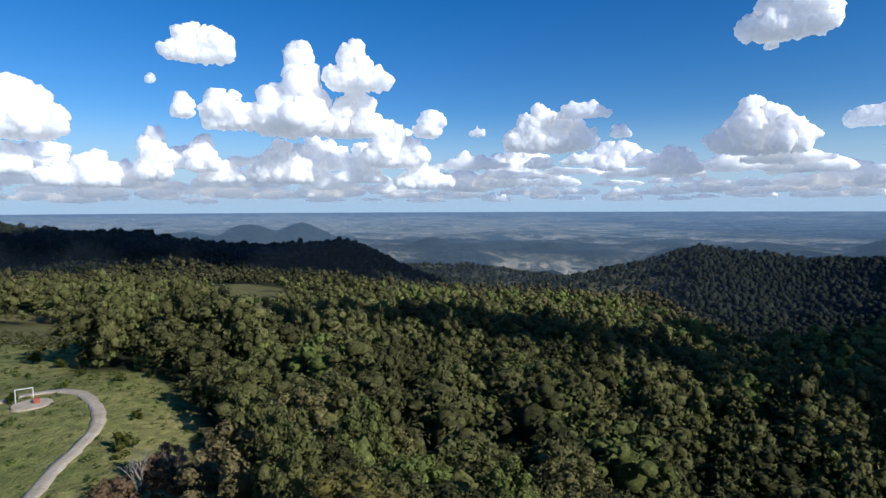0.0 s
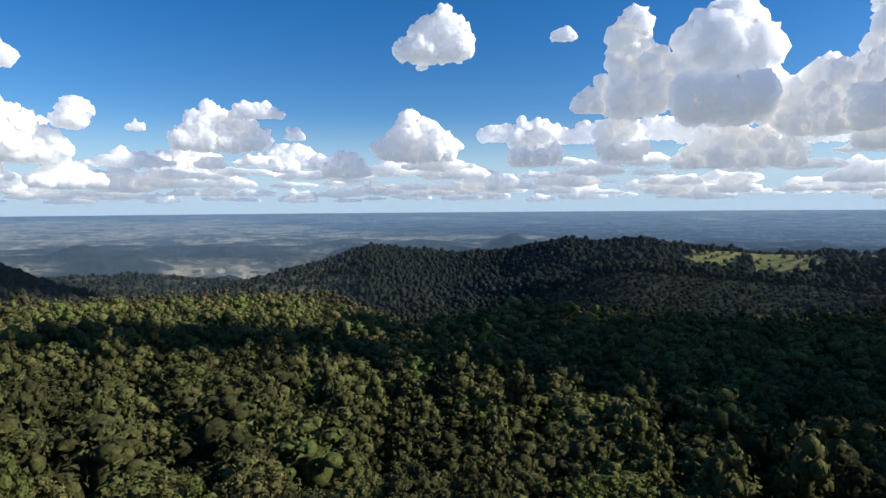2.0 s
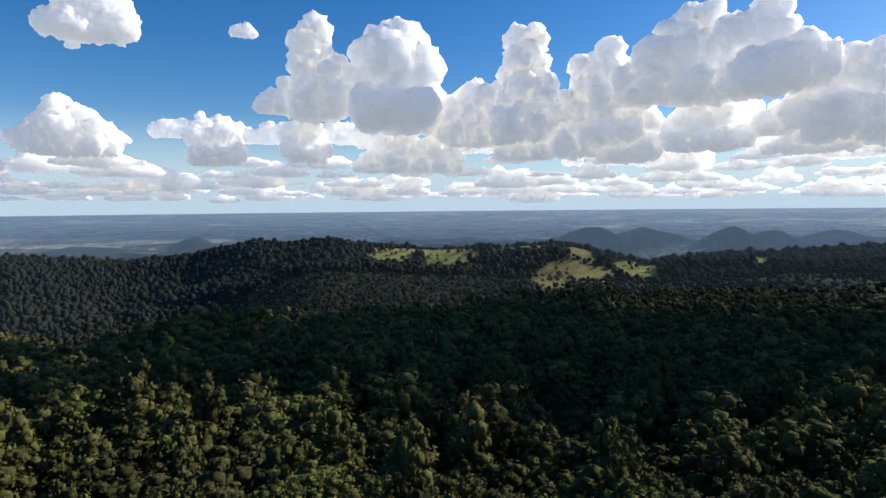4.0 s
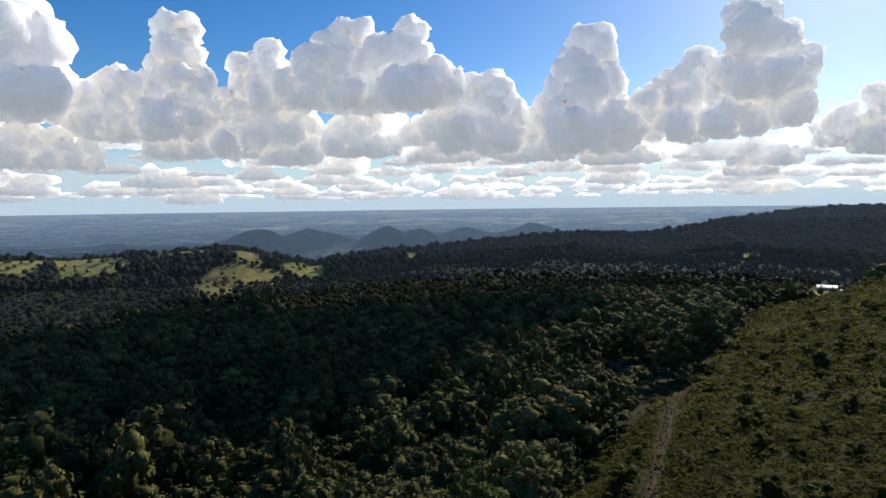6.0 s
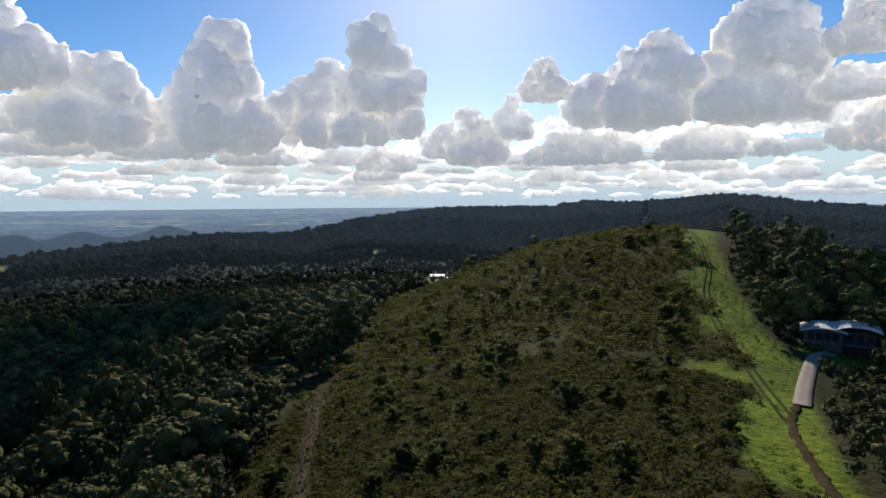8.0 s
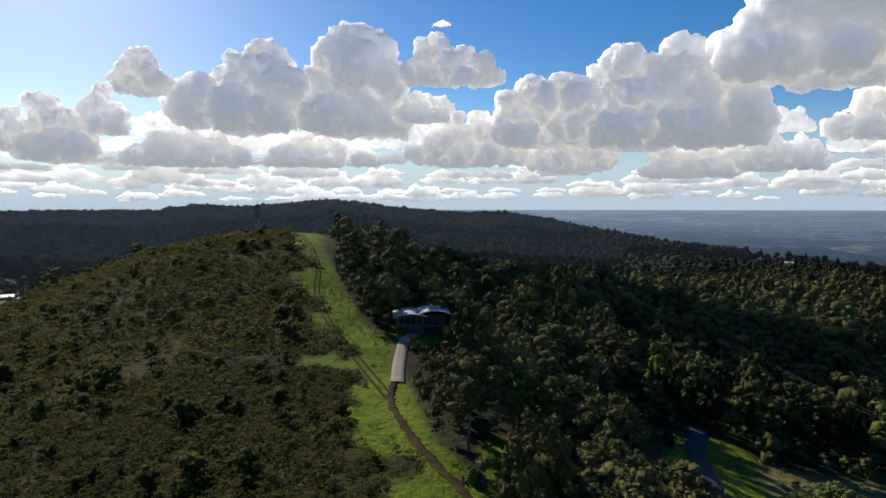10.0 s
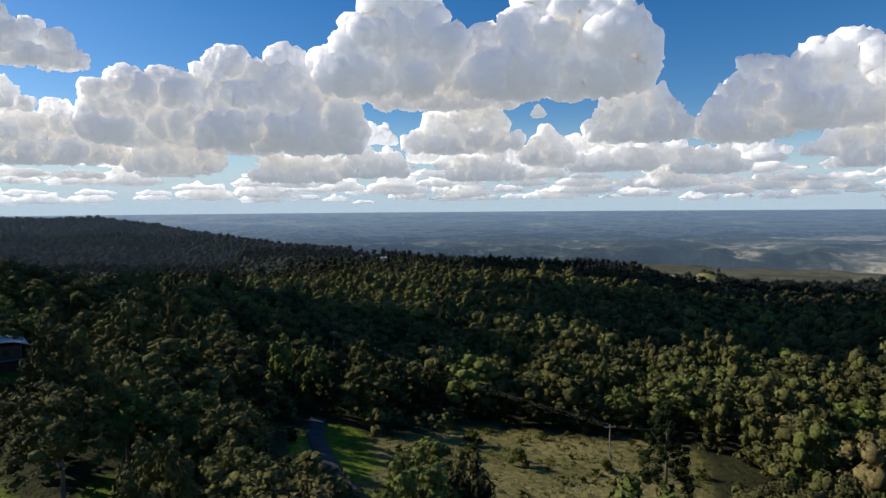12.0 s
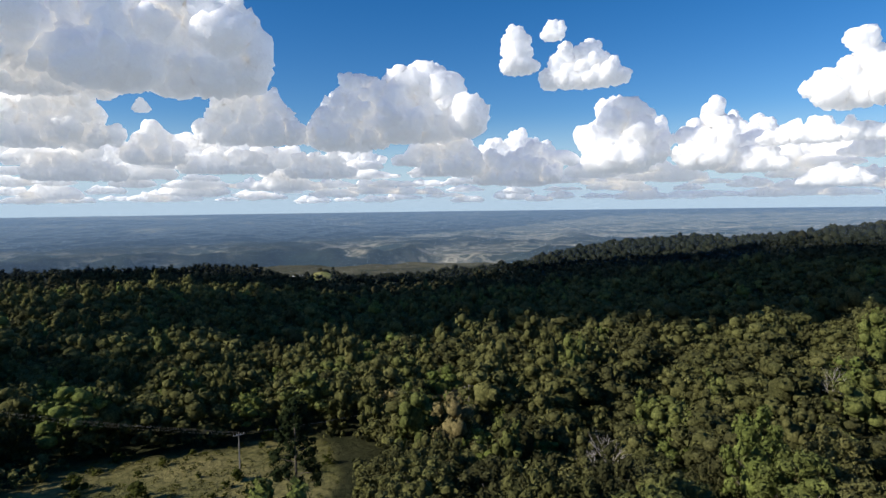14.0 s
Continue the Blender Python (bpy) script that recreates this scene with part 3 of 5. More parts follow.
# ---- the far plain out to the horizon, its distance haze painted as blue glow ----
FAR_HILLS = [(18.2, 3100, -1.5, 4.0, 160), (13.6, 3150, -1.35, 3.4, 150), (24, 3100, -1.8, 4.5, 150), (1, 2780, -2.75, 2.6, 120), (-3.5, 2850, -3.3, 3.0, 120), (-12, 2800, -3.9, 5, 140), (-37, 2900, -2.35, 2.2, 130), (-29, 2950, -3.0, 4, 130),
             (-74.0, 2800, -1.75, 3.4, 150), (-79, 2900, -2.0, 4.0, 150), (-86, 2750, -2.0, 3.0, 130), (-89, 2850, -2.0, 3.2, 130), (-94, 3000, -2.1, 4, 140), (-100.5, 3050, -1.6, 4, 140)]


def far_height(x, y):
    az, r = polar(x, y)
    t = np.clip((r - 2600) / 2350, 0, 1)
    el = -4.75 + 4.4 * t ** 0.8
    long = 1 - np.abs(fbm(az * 62, r * 2.2, 520, 4, 15))  # low ridges that run across the view
    z = r * np.tan(np.radians(el)) + (fbm(x, y, 260, 4, 5) * 22 + long ** 3 * 62 - 18) * (1 - t) ** 1.7
    for a, d, e, ha, hd in FAR_HILLS:
        top = d * math.tan(radians(e))
        g = np.exp(-(np.abs(az - a) / ha) ** 1.6 - ((r - d) / hd) ** 2) * (1 + 0.3 * fbm(x, y, 130, 4, 11)) + 0.12 * fbm(x, y, 90, 3, 41) * np.exp(-((az - a) / ha / 1.5) ** 2 - ((r - d) / hd) ** 2)
        foot = d * math.tan(radians(-4.75 + 4.4 * ((d - 2600) / 2350) ** 0.8))
        z = np.maximum(z, r * np.tan(np.radians(el)) + (top - foot) * g)
    return EYE.z + z - 90 * (1 - smooth(r, 2540, 2660))


far_mat, n_, l_, b_ = material("painted_haze_country", 1.0)
co_ = n_.new("ShaderNodeTexCoord")
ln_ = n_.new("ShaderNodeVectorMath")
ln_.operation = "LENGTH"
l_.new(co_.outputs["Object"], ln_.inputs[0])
near_co = n_.new("ShaderNodeVectorMath")
near_co.operation = "SCALE"
near_co.inputs["Scale"].default_value = 1 / 3000
l_.new(co_.outputs["Object"], near_co.inputs[0])
unit = n_.new("ShaderNodeVectorMath")
unit.operation = "LENGTH"
l_.new(near_co.outputs["Vector"], unit.inputs[0])
sq_ = n_.new("ShaderNodeMath")
sq_.operation = "POWER"
sq_.inputs[1].default_value = 2.0
l_.new(unit.outputs["Value"], sq_.inputs[0])
far_co = n_.new("ShaderNodeVectorMath")
far_co.operation = "SCALE"
l_.new(near_co.outputs["Vector"], far_co.inputs[0])
l_.new(sq_.outputs[0], far_co.inputs["Scale"])
far_noise = n_.new("ShaderNodeTexNoise")
far_noise.inputs["Scale"].default_value, far_noise.inputs["Detail"].default_value = 10.0, 5.0
far_noise.inputs["Roughness"].default_value = 0.58
l_.new(far_co.outputs["Vector"], far_noise.inputs["Vector"])
patch = far_noise.outputs["Fac"]
farm = ramp(n_, l_, patch, [(0.40, (0.024, 0.040, 0.030)), (0.455, (0.07, 0.08, 0.055)), (0.475, (0.44, 0.39, 0.27)), (0.50, (0.07, 0.08, 0.058)), (0.545, (0.22, 0.20, 0.14)), (0.57, (0.52, 0.46, 0.33)), (0.60, (0.08, 0.09, 0.06))])
wooded = n_.new("ShaderNodeAttribute")
wooded.attribute_name = "wooded"
l_.new(mix(n_, l_, wooded.outputs["Fac"], farm, ramp(n_, l_, noise_node(n_, l_, 0.02, 5), [(0.3, (0.012, 0.020, 0.018)), (0.7, (0.034, 0.040, 0.030))])), b_.inputs["Base Color"])
# blue emission, stronger with distance, paints the haze over the base colour
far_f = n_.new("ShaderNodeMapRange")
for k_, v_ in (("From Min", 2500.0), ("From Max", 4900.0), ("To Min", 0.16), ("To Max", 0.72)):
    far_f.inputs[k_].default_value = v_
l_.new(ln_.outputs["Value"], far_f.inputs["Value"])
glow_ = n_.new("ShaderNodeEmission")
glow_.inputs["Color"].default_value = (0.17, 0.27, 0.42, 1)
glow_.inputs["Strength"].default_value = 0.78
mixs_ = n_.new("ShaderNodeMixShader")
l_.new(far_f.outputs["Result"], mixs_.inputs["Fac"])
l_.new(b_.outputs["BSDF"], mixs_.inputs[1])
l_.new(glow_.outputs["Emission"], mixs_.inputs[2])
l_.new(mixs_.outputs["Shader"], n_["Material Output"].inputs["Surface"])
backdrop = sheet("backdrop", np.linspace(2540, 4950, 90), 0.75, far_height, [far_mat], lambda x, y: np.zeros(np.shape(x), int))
bv = np.empty(len(backdrop.data.vertices) * 3, np.float32)
backdrop.data.vertices.foreach_get("co", bv)
baz, br = polar(bv[0::3].astype(float), bv[1::3].astype(float))
wood = sum(np.exp(-((baz - a) / ha) ** 2 * 1.3 - ((br - d) / hd) ** 2) for a, d, e, ha, hd in FAR_HILLS)
backdrop.data.attributes.new("wooded", "FLOAT", "POINT").data.foreach_set("value", np.clip(wood * 2.2 + smooth(1 - np.abs(fbm(baz * 62, br * 2.2, 520, 4, 15)), 0.72, 0.95) * (1 - smooth(br, 3200, 4200)) * 0.8 + 0.45 * (1 - smooth(br, 2700, 3600)) * smooth(fbm(bv[0::3], bv[1::3], 170, 4, 33), -0.35, 0.1), 0, 1).astype(np.float32))
tagged(backdrop, "hazy blue far plain of farmland and low hills", "backdrop", kind="structure")


# ---- upright sheets ringed round the eye, added in place of haze over the valleys ----
haze_mat = bpy.data.materials.new("haze_sheet")
haze_mat.use_nodes = True
n_, l_ = haze_mat.node_tree.nodes, haze_mat.node_tree.links
n_.remove(n_["Principled BSDF"])
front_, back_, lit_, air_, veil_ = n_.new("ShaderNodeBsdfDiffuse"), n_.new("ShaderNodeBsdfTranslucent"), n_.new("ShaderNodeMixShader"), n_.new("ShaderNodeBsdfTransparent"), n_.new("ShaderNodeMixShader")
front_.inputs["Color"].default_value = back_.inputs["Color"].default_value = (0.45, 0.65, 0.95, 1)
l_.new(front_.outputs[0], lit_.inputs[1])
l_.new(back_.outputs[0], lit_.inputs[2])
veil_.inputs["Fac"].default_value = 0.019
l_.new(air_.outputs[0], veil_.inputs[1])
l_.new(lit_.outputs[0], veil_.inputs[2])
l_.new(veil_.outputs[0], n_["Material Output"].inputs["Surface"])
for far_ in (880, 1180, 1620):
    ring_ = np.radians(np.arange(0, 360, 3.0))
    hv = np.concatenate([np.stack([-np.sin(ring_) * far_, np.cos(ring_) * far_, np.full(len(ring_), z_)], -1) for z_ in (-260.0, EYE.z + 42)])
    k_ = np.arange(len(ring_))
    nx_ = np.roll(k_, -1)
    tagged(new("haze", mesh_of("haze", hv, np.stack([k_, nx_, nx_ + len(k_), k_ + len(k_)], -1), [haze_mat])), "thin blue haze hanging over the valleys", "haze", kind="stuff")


# ---- the lines of tracks, drive, road and path: bearing and distance ----
LANE = [(-109.0, 62), (-110.5, 88.7), (-111.7, 112), (-112.4, 135), (-113.0, 161), (-114.6, 182), (-115.4, 188), (-116.8, 196)]
TRACK = [(-166, 62), (-163.7, 69.5), (-160.6, 77.8), (-157.8, 92), (-156.4, 107.5), (-156.9, 119)]
RUTS = [(-156.3, 108), (-153.1, 139), (-150.3, 184), (-149.5, 211), (-149.6, 241), (-148.4, 293), (-146.5, 350)]
DRIVE = [(-157.15, 118), (-157.35, 136), (-157.9, 161), (-158.9, 170)]
ROAD = [(-191.5, 78), (-189, 92), (-187, 104.6), (-185.9, 118.7), (-185.3, 132), (-185.6, 150)]
PATHWAY = [(36.5, 88), (34.3, 98.4), (32.3, 106.5), (30.9, 116), (31.1, 127.5), (32.7, 139), (35.2, 143), (37.6, 142), (40, 136), (42, 126)]


def between(pts, step):
    """Points each step metres along a smooth line through bearing and distance pairs."""
    P = [Vector((bearing(a) * r)[:]) for a, r in pts]
    out = []
    for i in range(len(P) - 1):
        p0, p1, p2, p3 = P[max(i - 1, 0)], P[i], P[i + 1], P[min(i + 2, len(P) - 1)]
        n = max(2, int((p2 - p1).length / step))
        out += [spline(p0, p1, p2, p3, k / n) for k in range(n)]
    return out + [P[-1]]


def near_track(x, y, more):
    """Whether a point lies on one of the tracks, widened by more metres."""
    out = np.zeros(np.shape(x), bool)
    for line, half in ((LANE, 1.6), (TRACK, 1.3), (DRIVE, 2.0), (ROAD, 3.2), (PATHWAY, 1.4)):
        for p in between(line, 1.5):
            out |= (np.abs(x - p.x) < half + more) & (np.abs(y - p.y) < half + more) & (np.hypot(x - p.x, y - p.y) < half + more)
    return out


# ---- trees ----
def crown_shape(rng, kind, n):
    """The n lumps of a crown of width 1 and height 1 from its foot: centres and radii."""
    out = []
    for i in range(n):
        h = 1 - (i + 0.5) / n
        a = i * 2.39996 + rng.uniform(-0.4, 0.4)
        r = 0.60 / math.sqrt(n + 1) * rng.uniform(0.75, 1.25)
        if kind == "round":
            d = max(0.02, 0.50 - r * 0.85) * math.sqrt(max(0.0, 1 - max(h - 0.25, 0) ** 2 / 0.57)) * rng.uniform(0.75, 1.08)
            z = 0.12 + h * (0.94 - r)
        else:
            d = max(0.02, 0.46 - r * 0.85) * math.sqrt(1 - h * h * 0.9) * rng.uniform(0.85, 1.05)
            z = 0.10 + h * (0.96 - r)
        out.append((d * math.cos(a), d * math.sin(a), z * rng.uniform(0.94, 1.04), r))
    return out


def crown_mesh(rng, kind, lumps, leaves, leaf, core=0.66):
    """Vertices and triangles of a crown: rounded clumps, each covered in small leaf sprays that face outwards."""
    iv, jf = ICO[1]
    V, F, n = [], [], 0
    shape = crown_shape(rng, kind, lumps) if lumps else [(0, 0, 0.42, 0.40)]
    if lumps > 3:
        shape.append((0, 0, 0.45, 0.0))
    for x, y, z, r in shape:
        if core:
            size = np.array((r * core, r * core, r * core * 0.9)) if r else np.array((0.19, 0.19, 0.27))
            V.append(iv * size * (1 + 0.1 * np.array([rng.uniform(-1, 1) for _ in iv])[:, None]) + (x, y, z))
            F.append(jf + n)
            n += len(iv)
        for q in range(leaves if r else 0):
            d = Vector((rng.gauss(0, 1), rng.gauss(0, 1), rng.gauss(0.5, 1))).normalized()
            face = (d + Vector((rng.gauss(0, 0.32), rng.gauss(0, 0.32), rng.gauss(0.08, 0.32)))).normalized()
            u = face.orthogonal().normalized()
            u = (Matrix.Rotation(rng.uniform(0, 6.283), 3, face) @ u) * leaf * rng.uniform(0.6, 1.4)
            w = face.cross(u) * rng.uniform(0.9, 1.7)
            c = Vector((x, y, z)) + Vector((d.x, d.y, d.z * 0.9)) * r * rng.uniform(0.82, 1.08)
            V.append(np.array([(c - u)[:], (c + u - face * leaf * 0.3)[:], (c + w)[:]]))
            F.append(np.array([(0, 1, 2)]) + n)
            n += 3
    return np.concatenate(V), np.concatenate(F)


rng = random.Random(5)
KINDS = ["round", "round", "round", "dome", "round", "round", "round", "dome"]


def trunk_bmesh(rng, height_, radius):
    """A tapered stem with limbs that reach up into the crown."""
    bm = bmesh.new()

    def limb(a, b, ra, rb, sides=6):
        d = (b - a)
        q = d.to_track_quat("Z", "Y").to_matrix()
        rings = []
        for p, r in ((a, ra), (a.lerp(b, 0.5) + Vector((rng.uniform(-.04, .04), rng.uniform(-.04, .04), 0)) * d.length, (ra + rb) / 2), (b, rb)):
            rings.append([bm.verts.new(p + q @ Vector((math.cos(6.283 * k / sides) * r, math.sin(6.283 * k / sides) * r, 0))) for k in range(sides)])
        for lo, hi in zip(rings, rings[1:]):
            for k in range(sides):
                bm.faces.new((lo[k], lo[(k + 1) % sides], hi[(k + 1) % sides], hi[k]))
    top = Vector((0, 0, height_))
    limb(Vector((0, 0, -1.0)), top, radius, radius * 0.45, 8)
    for k in range(5):
        a = 1.256 * k + rng.random()
        s = Vector((0, 0, height_ * rng.uniform(0.55, 0.95)))
        limb(s, s + Vector((math.cos(a) * 2.4, math.sin(a) * 2.4, rng.uniform(1.8, 3.2))), radius * 0.45, radius * 0.12, 5)
    return bm


TREE_LABEL = {"round": "rainforest tree with dense rounded green crown", "dome": "tall dark pine with domed crown"}
models = []
for i, kind in enumerate(KINDS):
    wide, tall, stem = {"round": (11.5, 9.0, 3.2), "dome": (9.0, 12.0, 3.2)}[kind]
    tree = tagged(new("tree"), TREE_LABEL[kind], "tree", "forest trees")
    v, f = crown_mesh(rng, kind, 36, 54, 0.023)
    crown = new("crown", mesh_of("crown", v * (wide, wide, tall) + (0, 0, stem), f, [leaves_near]))
    crown.parent = tree
    part("trunk", trunk_bmesh(rng, stem + tall * 0.5, 0.28), bark, tree, smooth=True)
    models.append((tree, kind, wide, tall, stem))


def lod(lumps, leaves, leaf):
    out = []
    for i, kind in enumerate(KINDS):
        wide, tall, stem = {"round": (11.5, 9.0, 3.2), "dome": (9.0, 12.0, 3.2)}[kind]
        for _ in range(2):
            v, f = crown_mesh(rng, kind, lumps, leaves, leaf)
            out.append((v * (wide, wide, tall) + (0, 0, stem), f))
    return out


CLEAR = [(-160.0, 164, 15), (-160.8, 142, 10), (-160.8, 127, 9), (-159.8, 148, 11), (-159.2, 134, 8), (-158.8, 120, 6), (-159.8, 134, 8), (-150.5, 330, 20), (-152, 300, 13), (-124.8, 650, 24), (-109, 212, 17), (-187.2, 196, 7), (-213.9, 126, 9), (-219, 100, 6), (-249.6, 98, 6), (10, 40, 9), (-124.8, 770, 30), (-124.8, 590, 20), (-124.8, 545, 17), (-124.8, 505, 14), (-124.8, 625, 22), (-196, 92, 9), (-203, 90, 10), (-210, 88, 10), (-217, 90, 9), (-223, 100, 7), (-204, 105, 11), (-212, 104, 11), (-206, 76, 8), (-214, 76, 7), (33, 72, 9), (35, 84, 9), (30, 76, 8), (-151, 360, 22), (-153, 390, 22), (-152, 420, 20), (-218, 78, 8), (-222, 86, 8), (-221, 74, 6), (-209, 74, 7), (-224, 110, 7), (-225, 122, 7), (-190, 92, 8), (-188, 84, 8), (-191, 78, 7), (-193, 100, 7), (17.5, 325, 20), (16, 345, 16), (19.5, 345, 16), (17.5, 370, 24), (15.5, 395, 20), (19.5, 395, 20), (-109, 190, 14), (-109, 172, 11), (28, 84, 10), (31, 92, 9), (26, 74, 9), (-125, 423, 20), (-125, 450, 20), (-124, 480, 18)]


def kept_clear(x, y):
    """Where forest trees are left out to suit the view from the eye."""
    out = np.zeros(np.shape(x), bool)
    for a, d, q in CLEAR:
        p = bearing(a) * d
        out |= np.hypot(x - p.x, y - p.y) < q
    return out


def scatter(r0, r1, space, seed):
    """Jittered grid points in a ring, on forest ground alone."""
    k = np.arange(-r1, r1 + space, space)
    X, Y = (q.ravel() for q in np.meshgrid(k, k))
    g = np.random.RandomState(seed)
    X, Y = X + g.uniform(-.48, .48, X.shape) * space, Y + g.uniform(-.48, .48, X.shape) * space
    r = np.hypot(X, Y)
    ok = (r >= r0) & (r < r1)
    X, Y = X[ok], Y[ok]
    az, r = polar(X, Y)
    dry = scrub_at(X, Y) * np.clip(0.95 + 0.5 * fbm(X, Y, 160, 3, 12), 0, 1)
    ok = (open_kind(X, Y) == 0) & (g.uniform(0, 1, X.shape) > dry * 0.66)
    ok &= ~kept_clear(X, Y)
    if r0 < 260:
        ok &= ~near_track(X, Y, 3.4) & ~((az < -157) & (az > -161.8) & (r > 92) & (r < 172)) & ~((az > 20) & (az < 44) & (r < 94))  # trees dropped from these bearings so the eye sees house and clearing
    ok &= ~((r < 200) & (az < -185) & (open_kind(X - 12.8, Y + 9.6) == 3))  # trees left out where their shadow would fall on the dry clearing
    ok &= ~((r > 140) & (az > 42) & (g.uniform(0, 1, X.shape) < 0.85))  # trees thinned out where the eye never turns
    crest = np.max([np.where((az < line[0][0] + 3) & (az > line[-1][0] - 3), np.interp(-az, [-q[0] for q in line], [q[2] for q in line]), 0) for _, _, _, line in CRESTS.values()], 0)
    ok &= (r < crest + 110) | (r < 1050) | ((dry > 0.3) & (az > -30) & (r < 2300) & (g.uniform(0, 1, X.shape) < 0.6))
    return X[ok], Y[ok], g


def tone_at(x, y, g):
    az, r = polar(x, y)
    spur = smooth(r, 420, 560) * (1 - smooth(r, 800, 950)) * smooth(az, -27, -20) * (1 - smooth(az, 2, 10))
    return np.clip(0.40 + 0.40 * spur + 0.24 * fbm(x, y, 90, 3, 31) + g.normal(0, 0.19, len(x)), 0, 1)


def forest(name, label, r0, r1, space, shapes, seed, size=1.0, mat=None):
    x, y, g = scatter(r0, r1, space, seed)
    z, tone = height(x, y), tone_at(x, y, g)
    kind, turn, sc = g.randint(0, len(shapes), len(x)), g.uniform(0, 6.283, len(x)), np.clip(g.lognormal(-0.06, 0.28, len(x)), 0.5, 1.6) * size
    up = sc * g.uniform(0.85, 1.2, len(x))
    V, F, T, n = [], [], [], 0
    for k, (v, f) in enumerate(shapes):
        i = np.nonzero(kind == k)[0]
        c, s = np.cos(turn[i])[:, None] * sc[i, None], np.sin(turn[i])[:, None] * sc[i, None]
        P = np.stack([v[:, 0] * c - v[:, 1] * s + x[i, None], v[:, 0] * s + v[:, 1] * c + y[i, None], v[:, 2] * up[i, None] + z[i, None]], -1)
        V.append(P.reshape(-1, 3))
        F.append((f[None] + (np.arange(len(i)) * len(v))[:, None, None]).reshape(-1, 3) + n)
        T.append(np.repeat(tone[i], len(v)))
        n += len(i) * len(v)
    me = mesh_of(name, np.concatenate(V), np.concatenate(F), [mat or leaves_far])
    me.attributes.new("tone", "FLOAT", "POINT").data.foreach_set("value", np.concatenate(T).astype(np.float32))
    return tagged(new(name, me), label, "forest", kind="stuff")


x, y, g = scatter(34, 125, 7.4, 1)
order = np.argsort(np.hypot(x, y))[:300]
NEAR_R = float(np.hypot(x[order[-1]], y[order[-1]]))
for i in order:
    tree = models[g.randint(len(models))][0]
    s = g.uniform(0.8, 1.25)
    copy_thing(tree, Matrix.Translation((x[i], y[i], float(height(x[i], y[i])))) @ pose(0, 0, 0, 0, 0, g.uniform(0, 360)) @ Matrix.Diagonal((s, s, s * g.uniform(0.85, 1.15), 1)))
for tree, *_ in models:
    for o in list(tree.children) + [tree]:
        bpy.data.objects.remove(o)
forest("near_forest", "dense rainforest canopy of mixed green crowns", NEAR_R, 260, 8.0, lod(12, 24, 0.037), 2)
forest("forest", "dense dark green rainforest canopy on the slopes", 260, 620, 9.6, lod(3, 14, 0.075), 3, 1.0)
forest("spur_forest", "brownish green forest on the spurs", 620, 830, 9.5, lod(2, 4, 0.12), 14, 0.9, leaves_spur)
forest("hill_forest", "dark forest covering the hills across the valley", 830, 1050, 9.0, lod(1, 8, 0.13), 4, 0.85, leaves_hill)
low_crowns = []
for _ in range(16):
    bm = bmesh.new()
    lift = rng.uniform(0.62, 0.82)
    rings = [[bm.verts.new((math.cos(1.2566 * k + q) * w_ * rng.uniform(0.8, 1.2), math.sin(1.2566 * k + q) * w_ * rng.uniform(0.8, 1.2), z_ * rng.uniform(0.85, 1.15))) for k in range(5)] for q, w_, z_ in ((0, 0.52, 0.1), (0.6, 0.42, lift))]
    tip = bm.verts.new((rng.uniform(-0.1, 0.1), rng.uniform(-0.1, 0.1), 1.0))
    for k in range(5):
        bm.faces.new((rings[0][k], rings[0][(k + 1) % 5], rings[1][k]))
        bm.faces.new((rings[1][k], rings[0][(k + 1) % 5], rings[1][(k + 1) % 5]))
        bm.faces.new((rings[1][k], rings[1][(k + 1) % 5], tip))
    bm.verts.index_update()
    v, f = np.array([p.co[:] for p in bm.verts]), np.array([[p.index for p in q.verts] for q in bm.faces])
    bm.free()
    low_crowns.append((v * (rng.uniform(7.5, 11.5), rng.uniform(7.5, 11.5), rng.uniform(6.5, 10.5)) + (0, 0, 1.5), f))
forest("far_forest", "far dark forest on the ridges", 1050, 2350, 8.8, low_crowns, 5, 1.0, leaves_hill)


